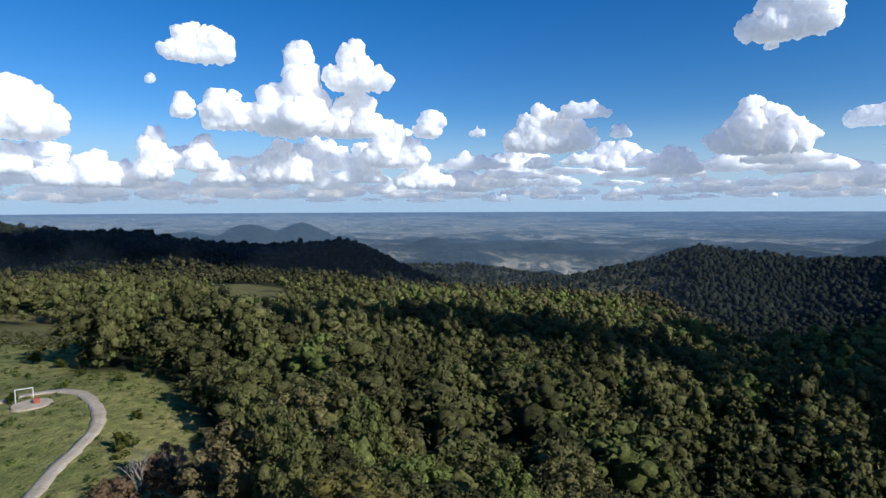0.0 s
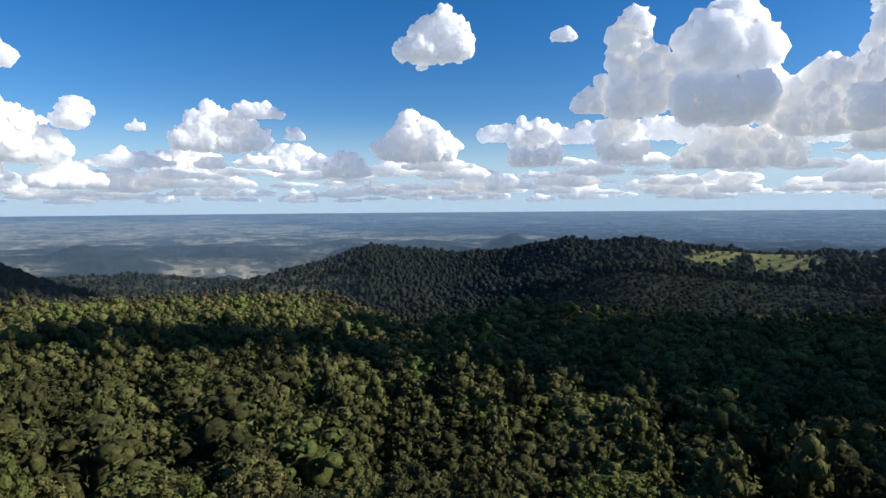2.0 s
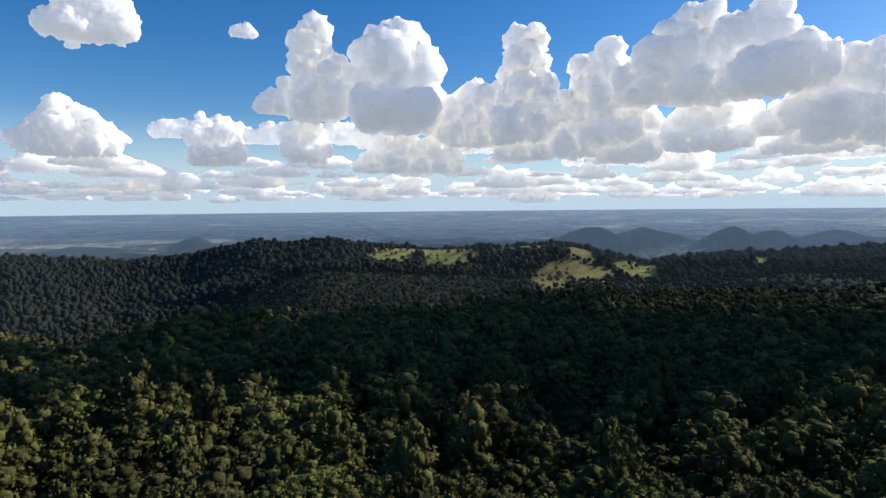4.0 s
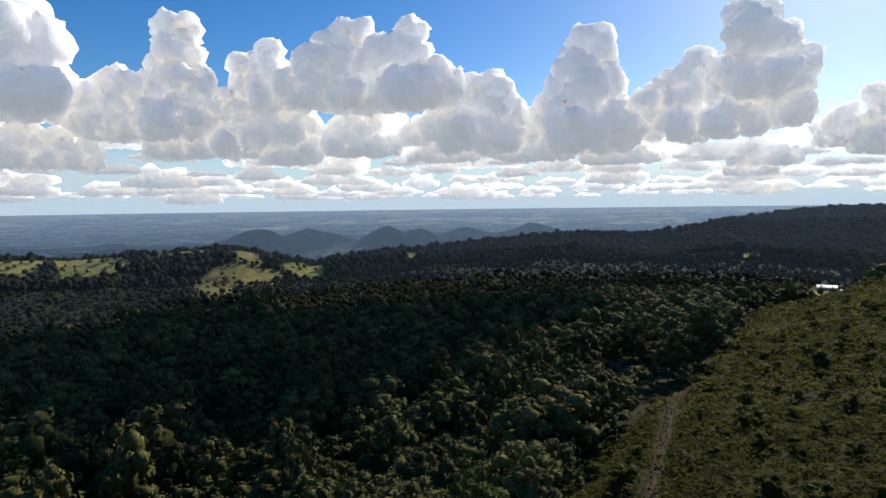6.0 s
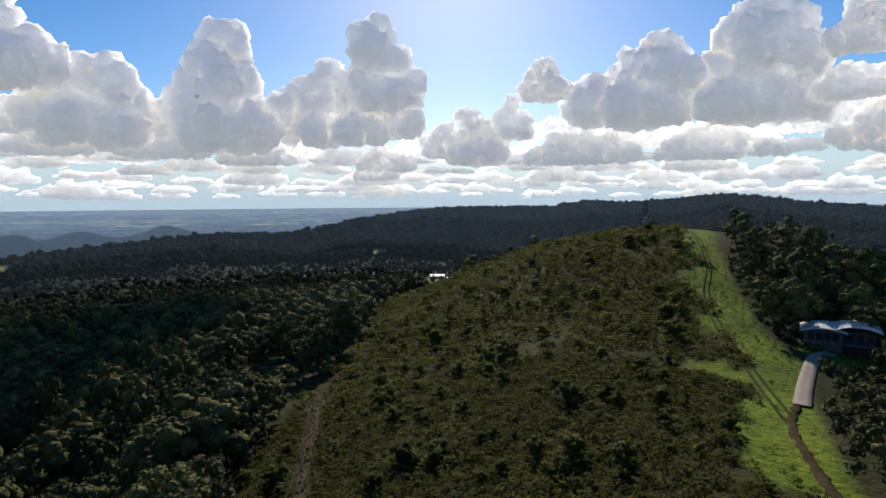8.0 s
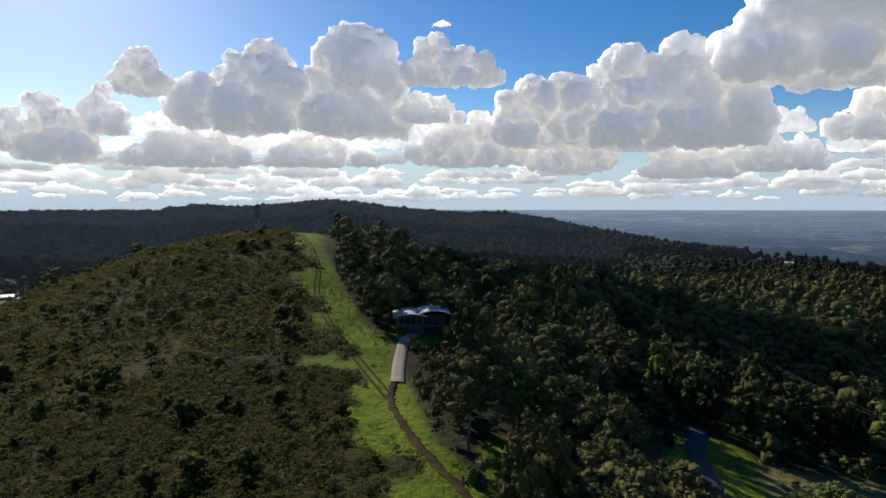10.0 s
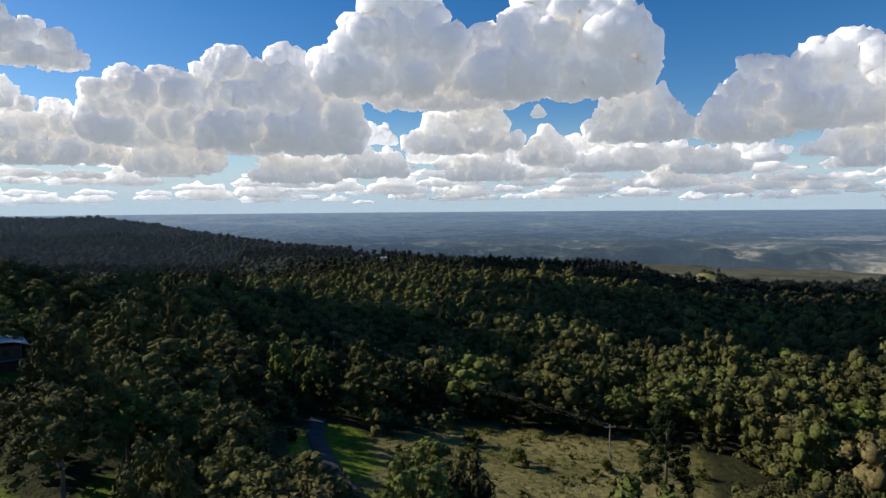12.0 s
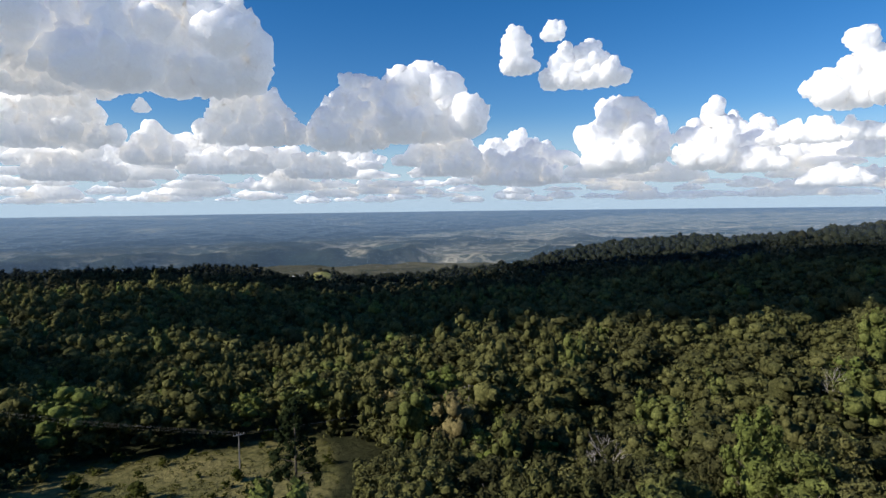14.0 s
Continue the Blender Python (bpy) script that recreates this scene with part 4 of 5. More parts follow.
# ---- shrubs and tussocks on the grassy hill ----
def cover(name, label, category, kinds, r0, r1, space, chance, shapes, mat, seed, size):
    k = np.arange(-r1, r1 + space, space)
    X, Y = (q.ravel() for q in np.meshgrid(k, k))
    g = np.random.RandomState(seed)
    X, Y = X + g.uniform(-.5, .5, X.shape) * space, Y + g.uniform(-.5, .5, X.shape) * space
    r = np.hypot(X, Y)
    ok = (r >= r0) & (r < r1)
    X, Y = X[ok], Y[ok]
    ok = np.isin(open_kind(X, Y), kinds) & (g.uniform(0, 1, X.shape) < chance * (1 + 1.1 * fbm(X, Y, 30, 2, seed)))
    if r0 < 260:
        ok &= ~near_track(X, Y, 0.4)
    x, y = X[ok], Y[ok]
    z, tone = height(x, y) - 0.15, np.clip(0.45 + 0.3 * fbm(x, y, 40, 2, 6) + g.normal(0, 0.16, len(x)), 0, 0.97)
    kind, turn, sc = g.randint(0, len(shapes), len(x)), g.uniform(0, 6.283, len(x)), size * g.lognormal(0, 0.35, len(x))
    V, F, T, n = [], [], [], 0
    for k, (v, f) in enumerate(shapes):
        i = np.nonzero(kind == k)[0]
        c, s = np.cos(turn[i])[:, None] * sc[i, None], np.sin(turn[i])[:, None] * sc[i, None]
        P = np.stack([v[:, 0] * c - v[:, 1] * s + x[i, None], v[:, 0] * s + v[:, 1] * c + y[i, None], v[:, 2] * sc[i, None] + z[i, None]], -1)
        V.append(P.reshape(-1, 3))
        F.append((f[None] + (np.arange(len(i)) * len(v))[:, None, None]).reshape(-1, 3) + n)
        T.append(np.repeat(tone[i], len(v)))
        n += len(i) * len(v)
    me = mesh_of(name, np.concatenate(V), np.concatenate(F), [mat])
    me.attributes.new("tone", "FLOAT", "POINT").data.foreach_set("value", np.concatenate(T).astype(np.float32))
    return tagged(new(name, me), label, category, kind="stuff")


bracken = foliage("bracken_leaves", [(0.0, (0.037, 0.040, 0.008)), (0.5, (0.061, 0.065, 0.012)), (1.0, (0.092, 0.088, 0.019))], False, 0.5)
shrub_leaves = foliage("shrub_leaves", [(0.0, (0.044, 0.054, 0.013)), (0.5, (0.074, 0.084, 0.019)), (1.0, (0.114, 0.120, 0.030))], False, 0.4)
tuft = foliage("green_tuft_leaves", [(0.0, (0.045, 0.074, 0.010)), (0.5, (0.072, 0.112, 0.016)), (1.0, (0.100, 0.142, 0.023))], False, 0.5)
shrub_shapes = [crown_mesh(rng, "round", 6, 18, 0.065) for _ in range(5)]
tuft_shapes = [crown_mesh(rng, "round", 0, 26, 0.12, 0.0) for _ in range(6)]
flat = [(v * (1, 1, 0.62), f) for v, f in tuft_shapes]
saplings = [crown_mesh(rng, "round", 3, 12, 0.11) for _ in range(6)]
cover("shrubs", "dark green shrubs scattered over the grassy hillside", "shrubs", [2], 30, 430, 6.5, 0.45, [(v * (1, 1, 0.8), f) for v, f in shrub_shapes], shrub_leaves, 51, 3.2)
cover("shrub_row", "small shrubs on green grass beside the track", "shrubs", [1], 30, 430, 11.0, 0.30, [(v * (1, 1, 0.8), f) for v, f in shrub_shapes], shrub_leaves, 52, 2.0)
cover("bracken", "low olive bracken covering the hillside", "bracken", [2], 20, 150, 1.1, 0.95, flat, bracken, 53, 1.75)
cover("hill_bracken", "low olive bracken covering the upper hillside", "bracken", [2], 150, 420, 2.1, 0.95, flat, bracken, 57, 2.7)
cover("grass_tufts", "tufts of lush green grass on the ridge", "grass", [1], 20, 300, 1.7, 0.7, flat, tuft, 54, 0.9)
cover("clearing_shrubs", "small olive shrubs scattered over the dry clearing", "shrubs", [3], 85, 240, 6.5, 0.30, [(v * (1, 1, 0.8), f) for v, f in shrub_shapes], shrub_leaves, 58, 3.0)
cover("undergrowth", "dark undergrowth of saplings below the forest trees", "undergrowth", [0], 25, 260, 5.6, 0.75, saplings, leaves_far, 56, 4.3)
cover("meadow_tufts", "tufts of dry and green grass in the meadow", "grass", [4], 60, 260, 2.6, 0.5, flat, tuft, 61, 1.2)
cover("meadow_shrubs", "small green shrubs dotted over the meadow", "shrubs", [4], 70, 260, 9.0, 0.30, [(v * (1, 1, 0.8), f) for v, f in shrub_shapes], shrub_leaves, 62, 2.4)
cover("meadow_trees", "scattered dark trees and bushes on the far meadows", "trees", [3, 4], 960, 1380, 15.0, 0.3, [(v * (1, 1, 0.9), f) for v, f in shrub_shapes], leaves_spur, 63, 8.0)
cover("clearing_tufts", "tufts of dry grass and low scrub in the clearing", "grass", [3], 70, 300, 2.4, 0.5, flat, bracken, 55, 1.4)


# ---- built things ----
def flat_at(az, r, lift=0.0):
    p = ground_at(az, r)
    return Vector((p.x, p.y, p.z + lift))


def ribbon(name, pts, width, mat, parent=None, lift=0.28, shift=0.0, ragged=0.12, step=2.0, label=""):
    """A worn strip laid along the ground, with sides."""
    line = between(pts, step)
    bm, rows, g = bmesh.new(), [], random.Random(len(line))
    for i, p in enumerate(line):
        d = (line[min(i + 1, len(line) - 1)] - line[max(i - 1, 0)]).normalized()
        side = Vector((d.y, -d.x, 0))
        row = []
        for q, dz in ((-0.5, -0.5), (-0.46, 0), (-0.15, 0.03), (0.15, 0.03), (0.46, 0), (0.5, -0.5)):
            v = p + side * (shift + width * q * (1 + g.uniform(-ragged, ragged)))
            row.append(bm.verts.new((v.x, v.y, float(height(v.x, v.y)) + lift + dz)))
        rows.append(row)
    for a, b in zip(rows, rows[1:]):
        for k in range(5):
            bm.faces.new((a[k], a[k + 1], b[k + 1], b[k]))
    bmesh.ops.recalc_face_normals(bm, faces=bm.faces)
    return part(name, bm, mat, parent, label, smooth=True)


def box(bm, lo, hi, bevel=0.0):
    m = Matrix.Translation((Vector(lo) + Vector(hi)) / 2) @ Matrix.Diagonal((*(Vector(hi) - Vector(lo)), 1))
    new_v = bmesh.ops.create_cube(bm, size=1.0, matrix=m)["verts"]
    if bevel:
        edges = list({e for v in new_v for e in v.link_edges})
        bmesh.ops.bevel(bm, geom=edges, offset=bevel, segments=1, affect="EDGES")
    return bm


def rod(bm, a, b, ra, rb=None, sides=6):
    a, b = Vector(a), Vector(b)
    q = (b - a).to_track_quat("Z", "Y").to_matrix()
    rb = ra if rb is None else rb
    rings = [[bm.verts.new(p + q @ Vector((math.cos(6.2832 * k / sides) * r, math.sin(6.2832 * k / sides) * r, 0))) for k in range(sides)] for p, r in ((a, ra), (b, rb))]
    for k in range(sides):
        bm.faces.new((rings[0][k], rings[0][(k + 1) % sides], rings[1][(k + 1) % sides], rings[1][k]))
    bm.faces.new(rings[0][::-1])
    bm.faces.new(rings[1])
    return bm


def thing(name, az, r, label, category, turn=0.0, group="", lift=0.0):
    ob = tagged(new(name), label, category, group)
    ob.matrix_world = Matrix.Translation(flat_at(az, r, lift)) @ pose(0, 0, 0, 0, 0, az + turn)
    return ob


# tracks, drive, road
rut_mat = surface("trodden_grass", (0.030, 0.036, 0.014), (0.055, 0.055, 0.024), 0.5)
track = tagged(new("dirt_track"), "brown dirt vehicle track worn into the ridge grass", "track")
ribbon("lower_stretch", TRACK, 1.5, dirt_brown, track, 0.12, ragged=0.55, step=1.1)
for side in (-0.8, 0.8):
    ribbon("wheel_rut", RUTS, 0.5, rut_mat, track, 0.16, side, ragged=0.5)
drive = ribbon("driveway", DRIVE, 3.0, concrete, None, 0.30, ragged=0.03)
tagged(drive, "pale concrete driveway leading up to the house", "driveway")
stony = tagged(new("stony_track"), "rough stony track with grey rubble beside the grassy hill", "track")
ribbon("bed", LANE, 1.9, dirt_brown, stony, 0.25, ragged=0.35)
g_ = random.Random(8)
rubble = bmesh.new()
for p in between(LANE, 1.0):
    for _ in range(1):
        q = p + Vector((g_.gauss(0, 0.7), g_.gauss(0, 0.7), 0))
        s = g_.uniform(0.12, 0.42)
        m = Matrix.Translation((q.x, q.y, float(height(q.x, q.y)) + 0.3)) @ Euler((g_.random() * 3, g_.random() * 3, g_.random() * 3)).to_matrix().to_4x4() @ Matrix.Diagonal((s, s * g_.uniform(.6, 1), s * g_.uniform(.4, .7), 1))
        bmesh.ops.create_icosphere(rubble, subdivisions=1, radius=1.0, matrix=m)
stone_mat = surface("grey_stone", (0.07, 0.066, 0.06), (0.20, 0.19, 0.175), 1.5)
tagged(part("rubble", rubble, stone_mat, stony), kind="stuff")
road = ribbon("road", ROAD, 4.2, asphalt, None, 0.30, ragged=0.03)
tagged(road, "narrow grey asphalt road between the trees", "road", kind="structure")
path = ribbon("path", PATHWAY, 2.3, dirt_pale, None, 0.25, ragged=0.25)
tagged(path, "pale dirt path curving round a grassy clearing", "path")

# round pad with a frame on it
pad = thing("round_pad", 35.4, 134, "round pale gravel pad in the grassy clearing", "pad")
bm = bmesh.new()
bmesh.ops.create_cone(bm, cap_ends=True, segments=32, radius1=3.6, radius2=3.3, depth=0.7)
part("gravel", bm, dirt_pale, pad)
frame_ob = thing("swing_frame", 35.9, 136.5, "white metal swing frame standing by the pad", "frame")
for x_ in (-1.4, 1.4):
    part("post", rod(bmesh.new(), (x_, 0, -0.3), (x_, 0, 3.0), 0.09), roof_white, frame_ob)
part("crossbar", rod(bmesh.new(), (-1.5, 0, 2.95), (1.5, 0, 2.95), 0.09), roof_white, frame_ob)
red_mat = surface("faded_red_paint", (0.35, 0.09, 0.06), (0.45, 0.14, 0.10), 2.0)
seat_ob = thing("red_box", 35.1, 134, "small faded red box standing on the pad", "box", lift=0.35)
part("lid", box(bmesh.new(), (-0.55, -0.4, 0.8), (0.55, 0.4, 0.95), 0.03), red_mat, seat_ob)
part("body", box(bmesh.new(), (-0.5, -0.35, -0.1), (0.5, 0.35, 0.8), 0.03), red_mat, seat_ob)


# house under two arched roofs
def arch(bm, x0, x1, y0, y1, z0, rise, thick, n=14):
    """A sheet roof bowed across its width, with thickness."""
    rows = []
    for k in range(n + 1):
        u = k / n
        x_ = x0 + (x1 - x0) * u
        z_ = z0 + rise * (1 - (2 * u - 1) ** 2)
        rows.append([bm.verts.new((x_, y, z_ + d)) for y, d in ((y0, 0), (y1, 0.4), (y1, 0.4 - thick), (y0, -thick))])
    for a, b in zip(rows, rows[1:]):
        for k in range(4):
            bm.faces.new((a[k], a[(k + 1) % 4], b[(k + 1) % 4], b[k]))
    bm.faces.new(rows[0][::-1])
    bm.faces.new(rows[-1])
    bmesh.ops.recalc_face_normals(bm, faces=bm.faces)
    return bm


house = thing("house", -159.5, 176, "low dark house under two arched grey roofs among trees", "house", turn=4, lift=2.6)
part("wall", box(bmesh.new(), (-7.2, -3.2, -7.5), (0.6, 3.4, 2.5), 0.05), wall_grey, house)
part("wall", box(bmesh.new(), (0.6, -2.6, -7.5), (7.4, 3.6, 3.0), 0.05), wall_dark, house)
part("roof", arch(bmesh.new(), -8.4, 1.6, -4.6, 4.4, 2.5, 1.0, 0.25), roof_grey, house, "bowed pale grey sheet roof")
part("roof", arch(bmesh.new(), -1.4, 8.6, -4.0, 4.8, 3.1, 1.2, 0.25), roof_grey, house, "bowed pale grey sheet roof")
for x0 in (-6.6, -4.9, -3.2, -1.5):
    w_ = part("window", box(bmesh.new(), (x0, -3.28, 0.3), (x0 + 1.35, -3.18, 2.1)), wall_dark, house, "dark window in the pale wall")
    part("pane", box(bmesh.new(), (x0 + 0.08, -3.32, 0.38), (x0 + 1.27, -3.26, 2.02)), glass_dark, w_)
for x0 in (1.3, 3.4, 5.5):
    w_ = part("window", box(bmesh.new(), (x0, -2.68, 0.2), (x0 + 1.7, -2.58, 2.3)), steel, house, "wide dark glass door")
    part("pane", box(bmesh.new(), (x0 + 0.08, -2.72, 0.28), (x0 + 1.62, -2.66, 2.22)), glass_dark, w_)
for x0 in (-8.0, -3.5, 1.2, 8.0):
    part("post", rod(bmesh.new(), (x0, -4.2 if x0 < 0 else -3.7, -7.5), (x0, -4.2 if x0 < 0 else -3.7, 2.9), 0.09), wall_dark, house)
part("deck", box(bmesh.new(), (-8.2, -4.5, -0.5), (8.2, -2.7, -0.3), 0.02), bark, house)


# lattice mast and its neighbours on the hilltop
def lattice(az, r, tall, half):
    ob = thing("lattice_mast", az, r, "grey steel lattice mast with panel antennas and dishes", "mast")
    corners = [(-half, -half), (half, -half), (half, half), (-half, half)]
    for cx, cy in corners:
        part("leg", rod(bmesh.new(), (cx, cy, -0.8), (cx * 0.55, cy * 0.55, tall), 0.28, 0.22), steel, ob)
    part("cable_ladder", box(bmesh.new(), (-0.35, -0.3, -0.5), (0.35, 0.3, tall - 0.5), 0.03), steel, ob)
    bays = 9
    for b in range(bays):
        z0, z1 = tall * b / bays, tall * (b + 1) / bays
        s0, s1 = 1 - 0.45 * b / bays, 1 - 0.45 * (b + 1) / bays
        bm = bmesh.new()
        for k in range(4):
            (ax, ay), (bx, by) = corners[k], corners[(k + 1) % 4]
            rod(bm, (ax * s0, ay * s0, z0), (bx * s1, by * s1, z1), 0.10, sides=4)
            rod(bm, (bx * s0, by * s0, z0), (ax * s1, ay * s1, z1), 0.10, sides=4)
            rod(bm, (ax * s1, ay * s1, z1), (bx * s1, by * s1, z1), 0.10, sides=4)
        part("brace", bm, steel, ob)
    for z_ in (tall * 0.93, tall * 0.72):
        for k in range(6):
            a = k * 1.047
            part("panel_antenna", box(bmesh.new(), (math.cos(a) * 1.5 - 0.22, math.sin(a) * 1.5 - 0.22, z_ - 1.3), (math.cos(a) * 1.5 + 0.22, math.sin(a) * 1.5 + 0.22, z_ + 1.3), 0.04), steel, ob)
        ring = bmesh.new()
        for k in range(12):
            a, b = k * 0.5236, (k + 1) * 0.5236
            rod(ring, (math.cos(a) * 1.35, math.sin(a) * 1.35, z_), (math.cos(b) * 1.35, math.sin(b) * 1.35, z_), 0.06, sides=4)
        part("antenna_ring", ring, steel, ob)
    for z_, a in ((tall * 0.5, -1.2), (tall * 0.4, -2.2), (tall * 0.58, 0.4)):
        bm = bmesh.new()
        m = Matrix.Translation((math.cos(a) * 1.1, math.sin(a) * 1.1, z_)) @ Euler((0, radians(90), a)).to_matrix().to_4x4()
        bmesh.ops.create_cone(bm, cap_ends=True, segments=18, radius1=0.45, radius2=0.8, depth=0.5, matrix=m)
        part("dish", bm, roof_white, ob)
    for x_ in (-0.4, 0.3):
        part("whip_antenna", rod(bmesh.new(), (x_, 0, tall - 0.3), (x_, 0, tall + 3.0), 0.10, 0.05, 5), steel, ob)
    return ob


lattice(-144.25, 372, 20.5, 1.7)
for az_, r_, tall_ in ((-146.5, 372, 18.5), (-147.3, 366, 8.5)):
    pole_ = thing("slim_mast", az_, r_, "slim grey antenna pole standing on the hilltop", "mast")
    part("pole", rod(bmesh.new(), (0, 0, -0.6), (0, 0, tall_), 0.3, 0.16, 8), steel, pole_)
    for k in range(4):
        part("side_arm", rod(bmesh.new(), (-0.7, 0, tall_ * (0.55 + 0.12 * k)), (0.7, 0, tall_ * (0.55 + 0.12 * k)), 0.05, sides=5), steel, pole_)
for az_, r_, w_ in ((-143.8, 366, 3.6), (-144.9, 367, 2.4), (-147.2, 364, 3.0)):
    hut = thing("equipment_hut", az_, r_, "small pale equipment hut at the foot of the mast", "hut")
    part("body", box(bmesh.new(), (-w_ / 2, -1.2, -0.6), (w_ / 2, 1.2, 2.3), 0.05), wall_pale, hut)
    part("roof", box(bmesh.new(), (-w_ / 2 - 0.2, -1.4, 2.3), (w_ / 2 + 0.2, 1.4, 2.5), 0.04), roof_grey, hut)
    part("door", box(bmesh.new(), (-0.4, -1.25, 0.0), (0.4, -1.19, 1.95)), steel, hut)


# sheds and far houses
def shed(az, r, wide, deep, tall, label, turn=0.0, roof=None):
    ob = thing("shed", az, r, label, "shed", turn)
    part("wall", box(bmesh.new(), (-wide / 2, -deep / 2, -1.5), (wide / 2, deep / 2, tall), 0.05), wall_pale, ob)
    bm = bmesh.new()
    ridge = tall + wide * 0.08 + 0.6
    e = 0.6
    top = [(-wide / 2 - e, -deep / 2 - e, tall - 0.1), (wide / 2 + e, -deep / 2 - e, tall - 0.1), (wide / 2 + e, 0, ridge), (-wide / 2 - e, 0, ridge), (-wide / 2 - e, deep / 2 + e, tall - 0.1), (wide / 2 + e, deep / 2 + e, tall - 0.1)]
    up = [bm.verts.new((x, y, z + 0.2)) for x, y, z in top]
    dn = [bm.verts.new(p) for p in top]
    for q in ((0, 1, 2, 3), (3, 2, 5, 4)):
        bm.faces.new([up[k] for k in q])
        bm.faces.new([dn[k] for k in q[::-1]])
    for a, b in ((0, 1), (1, 2), (2, 5), (5, 4), (4, 3), (3, 0)):
        bm.faces.new((dn[a], dn[b], up[b], up[a]))
    part("roof", bm, roof or roof_white, ob)
    for k in range(max(2, int(wide / 4))):
        x0 = -wide / 2 + 1.0 + k * 4.0
        if x0 + 1.6 < wide / 2:
            part("window", box(bmesh.new(), (x0, -deep / 2 - 0.06, 0.9), (x0 + 1.6, -deep / 2 + 0.02, 2.0)), glass_dark, ob)
    part("door", box(bmesh.new(), (wide / 2 - 1.6, -deep / 2 - 0.07, 0), (wide / 2 - 0.6, -deep / 2 + 0.02, 2.0)), wall_dark, ob)
    return ob


shed(-124.75, 842, 20, 12, 4.2, "white-roofed farm shed on a small green meadow")
shed(-126.0, 775, 9, 6, 3.0, "small white-roofed hut at the meadow edge", 20)
shed(33.5, 700, 9, 7, 3.4, "small white house among forest trees")
shed(-192.1, 830, 9, 7, 12.5, "small white house showing above the forest")
shed(-219.7, 1000, 17, 9, 3.2, "long low white-roofed building beside the grassy knoll", 10)
shed(-218.6, 1015, 10, 7, 3.0, "low white-roofed cabin beside the grassy knoll", -15)

# ring foundation in a gap of the forest
ringf = thing("ring_wall", -109.0, 236, "low round reddish stone wall in a forest gap", "wall")
brick_mat = surface("reddish_stone", (0.26, 0.17, 0.12), (0.44, 0.32, 0.24), 1.2)
for k in range(26):
    a0, a1 = k * 0.2417, (k + 0.94) * 0.2417
    bm = bmesh.new()
    vs = [bm.verts.new((math.cos(a) * q, math.sin(a) * q, z_)) for z_ in (-0.8, 1.15) for a, q in ((a0, 5.6), (a1, 5.6), (a1, 6.5), (a0, 6.5))]
    for q in ((3, 2, 1, 0), (4, 5, 6, 7), (0, 1, 5, 4), (1, 2, 6, 5), (2, 3, 7, 6), (3, 0, 4, 7)):
        bm.faces.new([vs[i] for i in q])
    part("stone_block", bm, brick_mat, ringf)
part("pad", box(bmesh.new(), (4.5, -8.5, -0.8), (9.5, -6.0, 0.45), 0.1), brick_mat, ringf, "reddish dirt apron")


# power poles and their wires
def power_pole(az, r, tall):
    ob = thing("power_pole", az, r, "weathered wooden power pole with a cross-arm", "pole", turn=20, group="power poles")
    part("post", rod(bmesh.new(), (0, 0, -1.0), (0, 0, tall), 0.17, 0.12, 8), dead_wood, ob)
    arm = part("crossarm", box(bmesh.new(), (-1.2, -0.08, tall - 0.7), (1.2, 0.08, tall - 0.5), 0.02), dead_wood, ob)
    for x_ in (-1.1, -0.4, 0.4, 1.1):
        part("insulator", rod(bmesh.new(), (x_, 0, tall - 0.5), (x_, 0, tall - 0.25), 0.05), roof_white, arm)
    m = ob.matrix_world
    return [m @ Vector((x_, 0, tall - 0.25)) for x_ in (-1.1, 0.4, 1.1)]


tops = [power_pole(-187.2, 205, 16.5), power_pole(-213.9, 132, 9.5), power_pole(-236, 150, 14.0)]
tops_w = [power_pole(48, 150, 11.0), power_pole(31.1, 188, 10.0)]
wire_mat = surface("dull_wire", (0.10, 0.10, 0.10), (0.18, 0.18, 0.18), 3.0, rough=0.5)
for line in (tops, tops_w):
    for a, b in zip(line, line[1:]):
        wires = tagged(new("power_line"), "sagging grey overhead power wires between poles", "wires")
        for p, q in zip(a, b):
            bm = bmesh.new()
            last = None
            for k in range(13):
                u = k / 12
                v = p.lerp(q, u) - Vector((0, 0, 1.6 * 4 * u * (1 - u)))
                if last:
                    rod(bm, last, v, 0.011, sides=4)
                last = v
            part("wire", bm, wire_mat, wires)


# single trees that stand out
def bare_tree(az, r, tall, seed, label):
    g = random.Random(seed)
    ob = thing("dead_tree", az, r, label, "tree")
    def grow(bm, a, d, length, rad, depth):
        b = a + d * length
        rod(bm, a, b, rad, rad * 0.6, 5)
        if depth:
            for _ in range(3):
                n = (d + Vector((g.uniform(-.7, .7), g.uniform(-.7, .7), g.uniform(-.05, .5)))).normalized()
                grow(bm, a.lerp(b, g.uniform(0.55, 1.0)), n, length * g.uniform(0.5, 0.8), rad * 0.55, depth - 1)
    bm = bmesh.new()
    rod(bm, (0, 0, -0.8), (0, 0, tall * 0.4), tall * 0.018, tall * 0.013, 7)
    part("trunk", bm, dead_wood, ob, smooth=True)
    bm = bmesh.new()
    for _ in range(3):
        grow(bm, Vector((0, 0, tall * 0.38)), Vector((g.uniform(-.4, .4), g.uniform(-.4, .4), 1)).normalized(), tall * 0.28, tall * 0.011, 3)
    part("branches", bm, dead_wood, ob)
    return ob


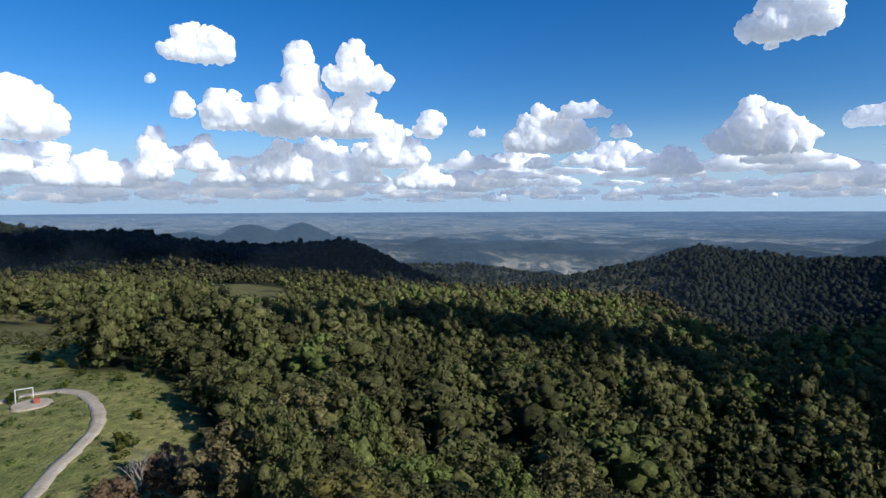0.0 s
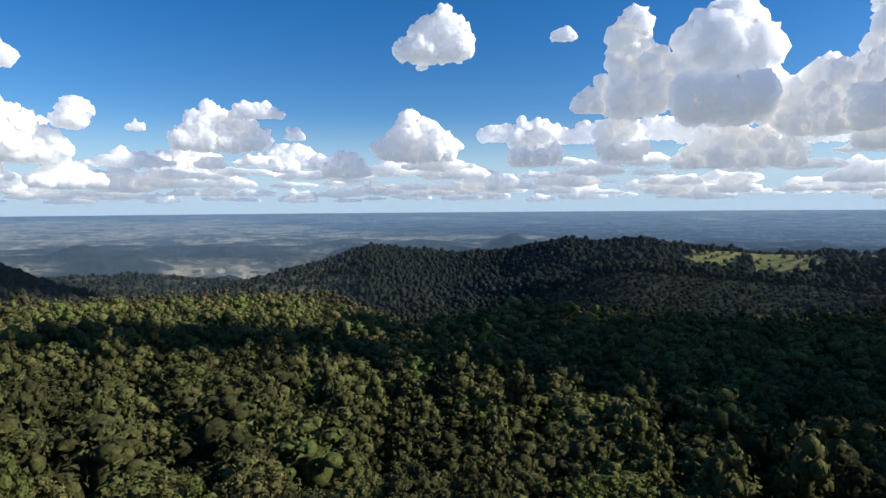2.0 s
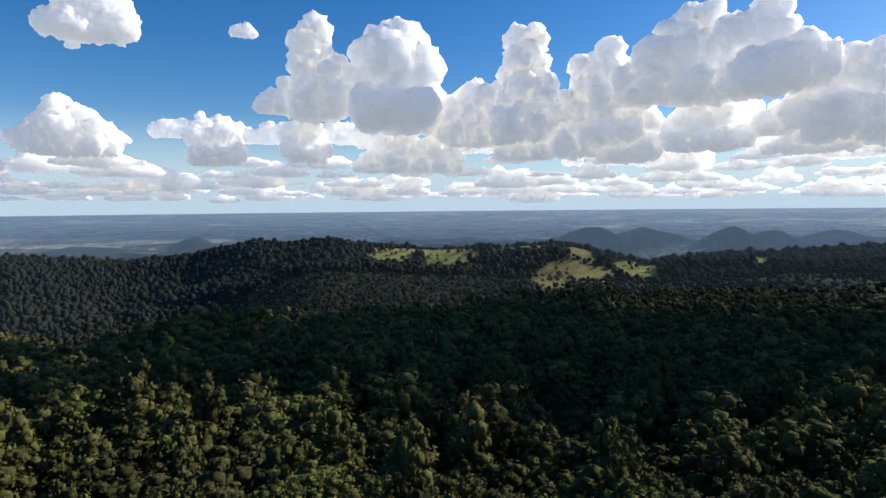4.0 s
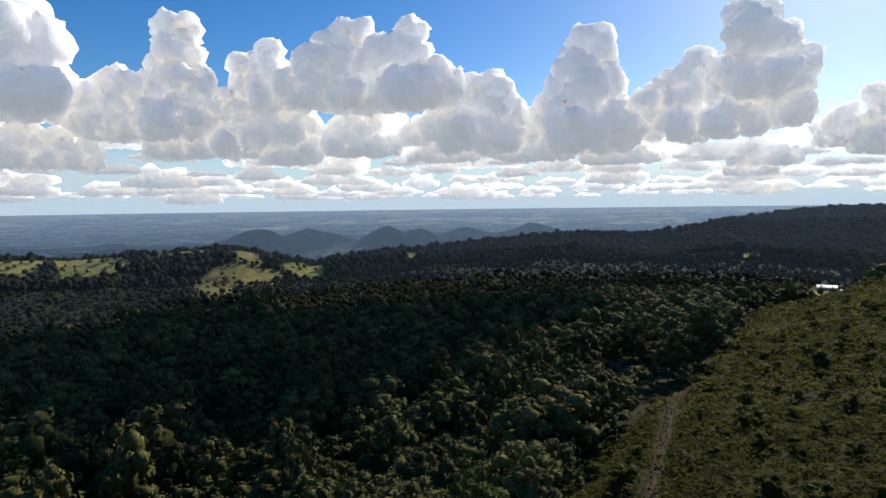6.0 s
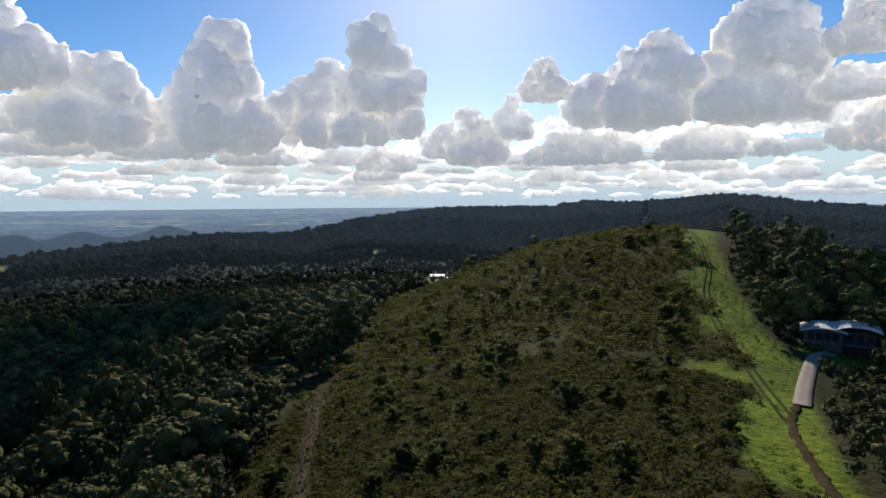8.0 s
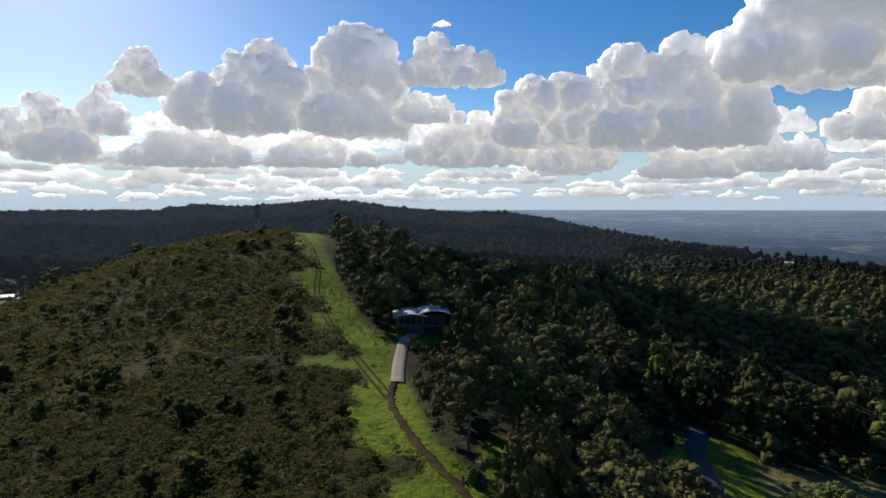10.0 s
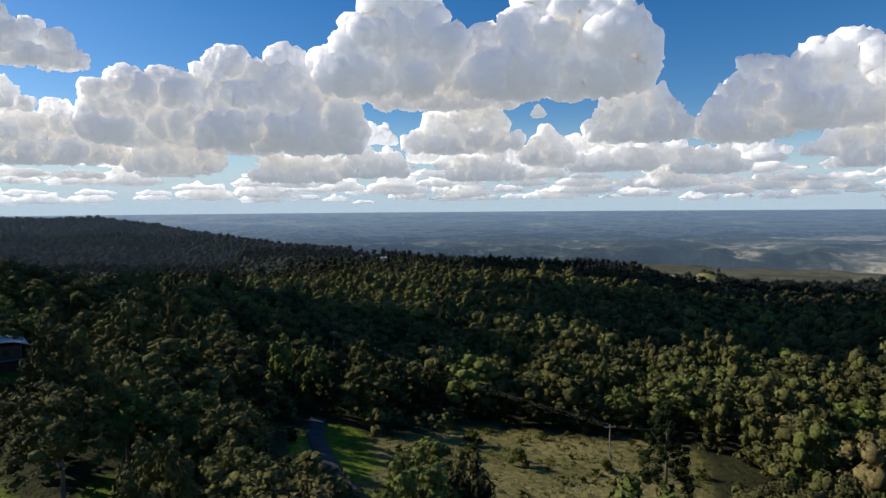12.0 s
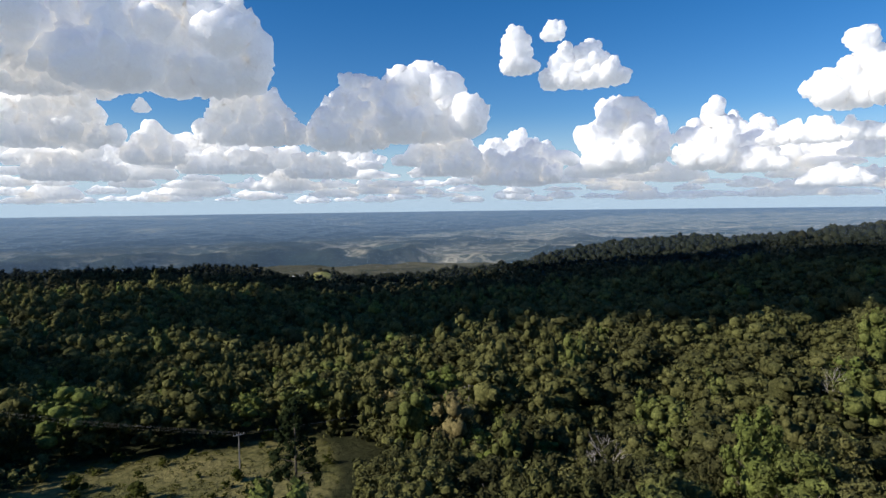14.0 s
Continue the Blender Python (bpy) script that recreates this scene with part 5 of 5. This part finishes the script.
bare_tree(-249.6, 104, 15, 1, "bare grey dead tree standing among green scrub")
bare_tree(-247.6, 101, 12, 2, "bare grey dead tree with thin upright branches")
bare_tree(-251.0, 99, 10, 3, "small bare dead tree with thin grey branches")
bare_tree(-268.0, 148, 16, 4, "white dead tree reaching above the green canopy")
bare_tree(28, 76, 9, 5, "low bare grey tree among brown bushes")
bare_tree(25.0, 78, 8, 6, "low bare grey tree among brown bushes")
bare_tree(22.0, 77, 8, 7, "low bare grey tree among brown bushes")

# araucaria with tufted whorls of dark foliage
pine = thing("hoop_pine", -219.0, 103, "dark hoop pine with tufted foliage in whorls", "tree")
part("trunk", rod(bmesh.new(), (0, 0, -0.8), (0, 0, 20.0), 0.34, 0.08, 8), bark, pine, smooth=True)
g_ = random.Random(12)
pine_leaves = surface("dark_pine_needles", (0.014, 0.022, 0.010), (0.034, 0.046, 0.018), 1.2, depth=0.2)
for k in range(30):
    h = 5.5 + 14.3 * k / 29
    a = k * 2.4
    reach = (3.9 - 2.9 * ((h - 5.5) / 14.5) ** 1.5) * g_.uniform(0.75, 1.1)
    tip = Vector((math.cos(a) * reach, math.sin(a) * reach, h + 0.7))
    limb = part("limb", rod(bmesh.new(), (0, 0, h), tip, 0.07, 0.03, 5), bark, pine)
    v, f = crown_mesh(g_, "round", 3, 30, 0.10)
    tuft_ob = new("foliage_tuft", mesh_of("foliage_tuft", v * 2.7 + np.array(tip[:]) - (0, 0, 0.9), f, [pine_leaves]))
    tuft_ob.parent = limb


def coloured_tree(az, r, wide, tall, stem, stops, seed, label):
    g = random.Random(seed)
    ob = thing("tree", az, r, label, "tree", turn=seed * 40)
    v, f = crown_mesh(g, "round", 20, 105, 0.026)
    c = new("crown", mesh_of("crown", v * (wide, wide, tall) + (0, 0, stem), f, [foliage("tinted_leaves", stops, True)]))
    c.parent = ob
    part("trunk", trunk_bmesh(g, stem + tall * 0.5, 0.25), bark, ob, smooth=True)
    return ob


GOLD = [(0.0, (0.10, 0.095, 0.03)), (1.0, (0.125, 0.11, 0.035))]
BROWN = [(0.0, (0.125, 0.085, 0.050)), (1.0, (0.160, 0.108, 0.066))]
LIME = [(0.0, (0.085, 0.11, 0.026)), (1.0, (0.11, 0.135, 0.032))]
coloured_tree(9.5, 47, 11.5, 7.5, 9.0, GOLD, 1, "broad tree with golden green rounded crown")
coloured_tree(-246.5, 72, 7.0, 5.0, 7.0, GOLD, 2, "small tree with golden green rounded crown")
for k, (a_, d_, w_) in enumerate(((30, 74, 6.5), (27, 79, 7.5), (23.5, 76, 6.5), (20, 80, 6.0), (25.5, 84, 5.5))):
    coloured_tree(a_, d_, w_, 5.0, 1.6, BROWN, 10 + k, "low bushy tree with reddish brown dry leaves")
for k, (a_, d_, w_) in enumerate(((36.5, 60, 8.0), (-10.5, 118, 8), (-243, 118, 9.0), (-258, 140, 9.5))):
    coloured_tree(a_, d_, w_, 6.0, 4.0, LIME if k else BROWN, 20 + k, "tree with bright lime green leafy crown" if k else "bushy tree with olive brown leaves")
for k, (a_, d_, w_) in enumerate(((-261, 105, 8.0), (-264, 101, 7.0), (-267, 108, 7.0), (4, 190, 9.0))):
    coloured_tree(a_, d_, w_, 4.5, 4.5, BROWN, 30 + k, "tree with dry orange brown leafy crown")
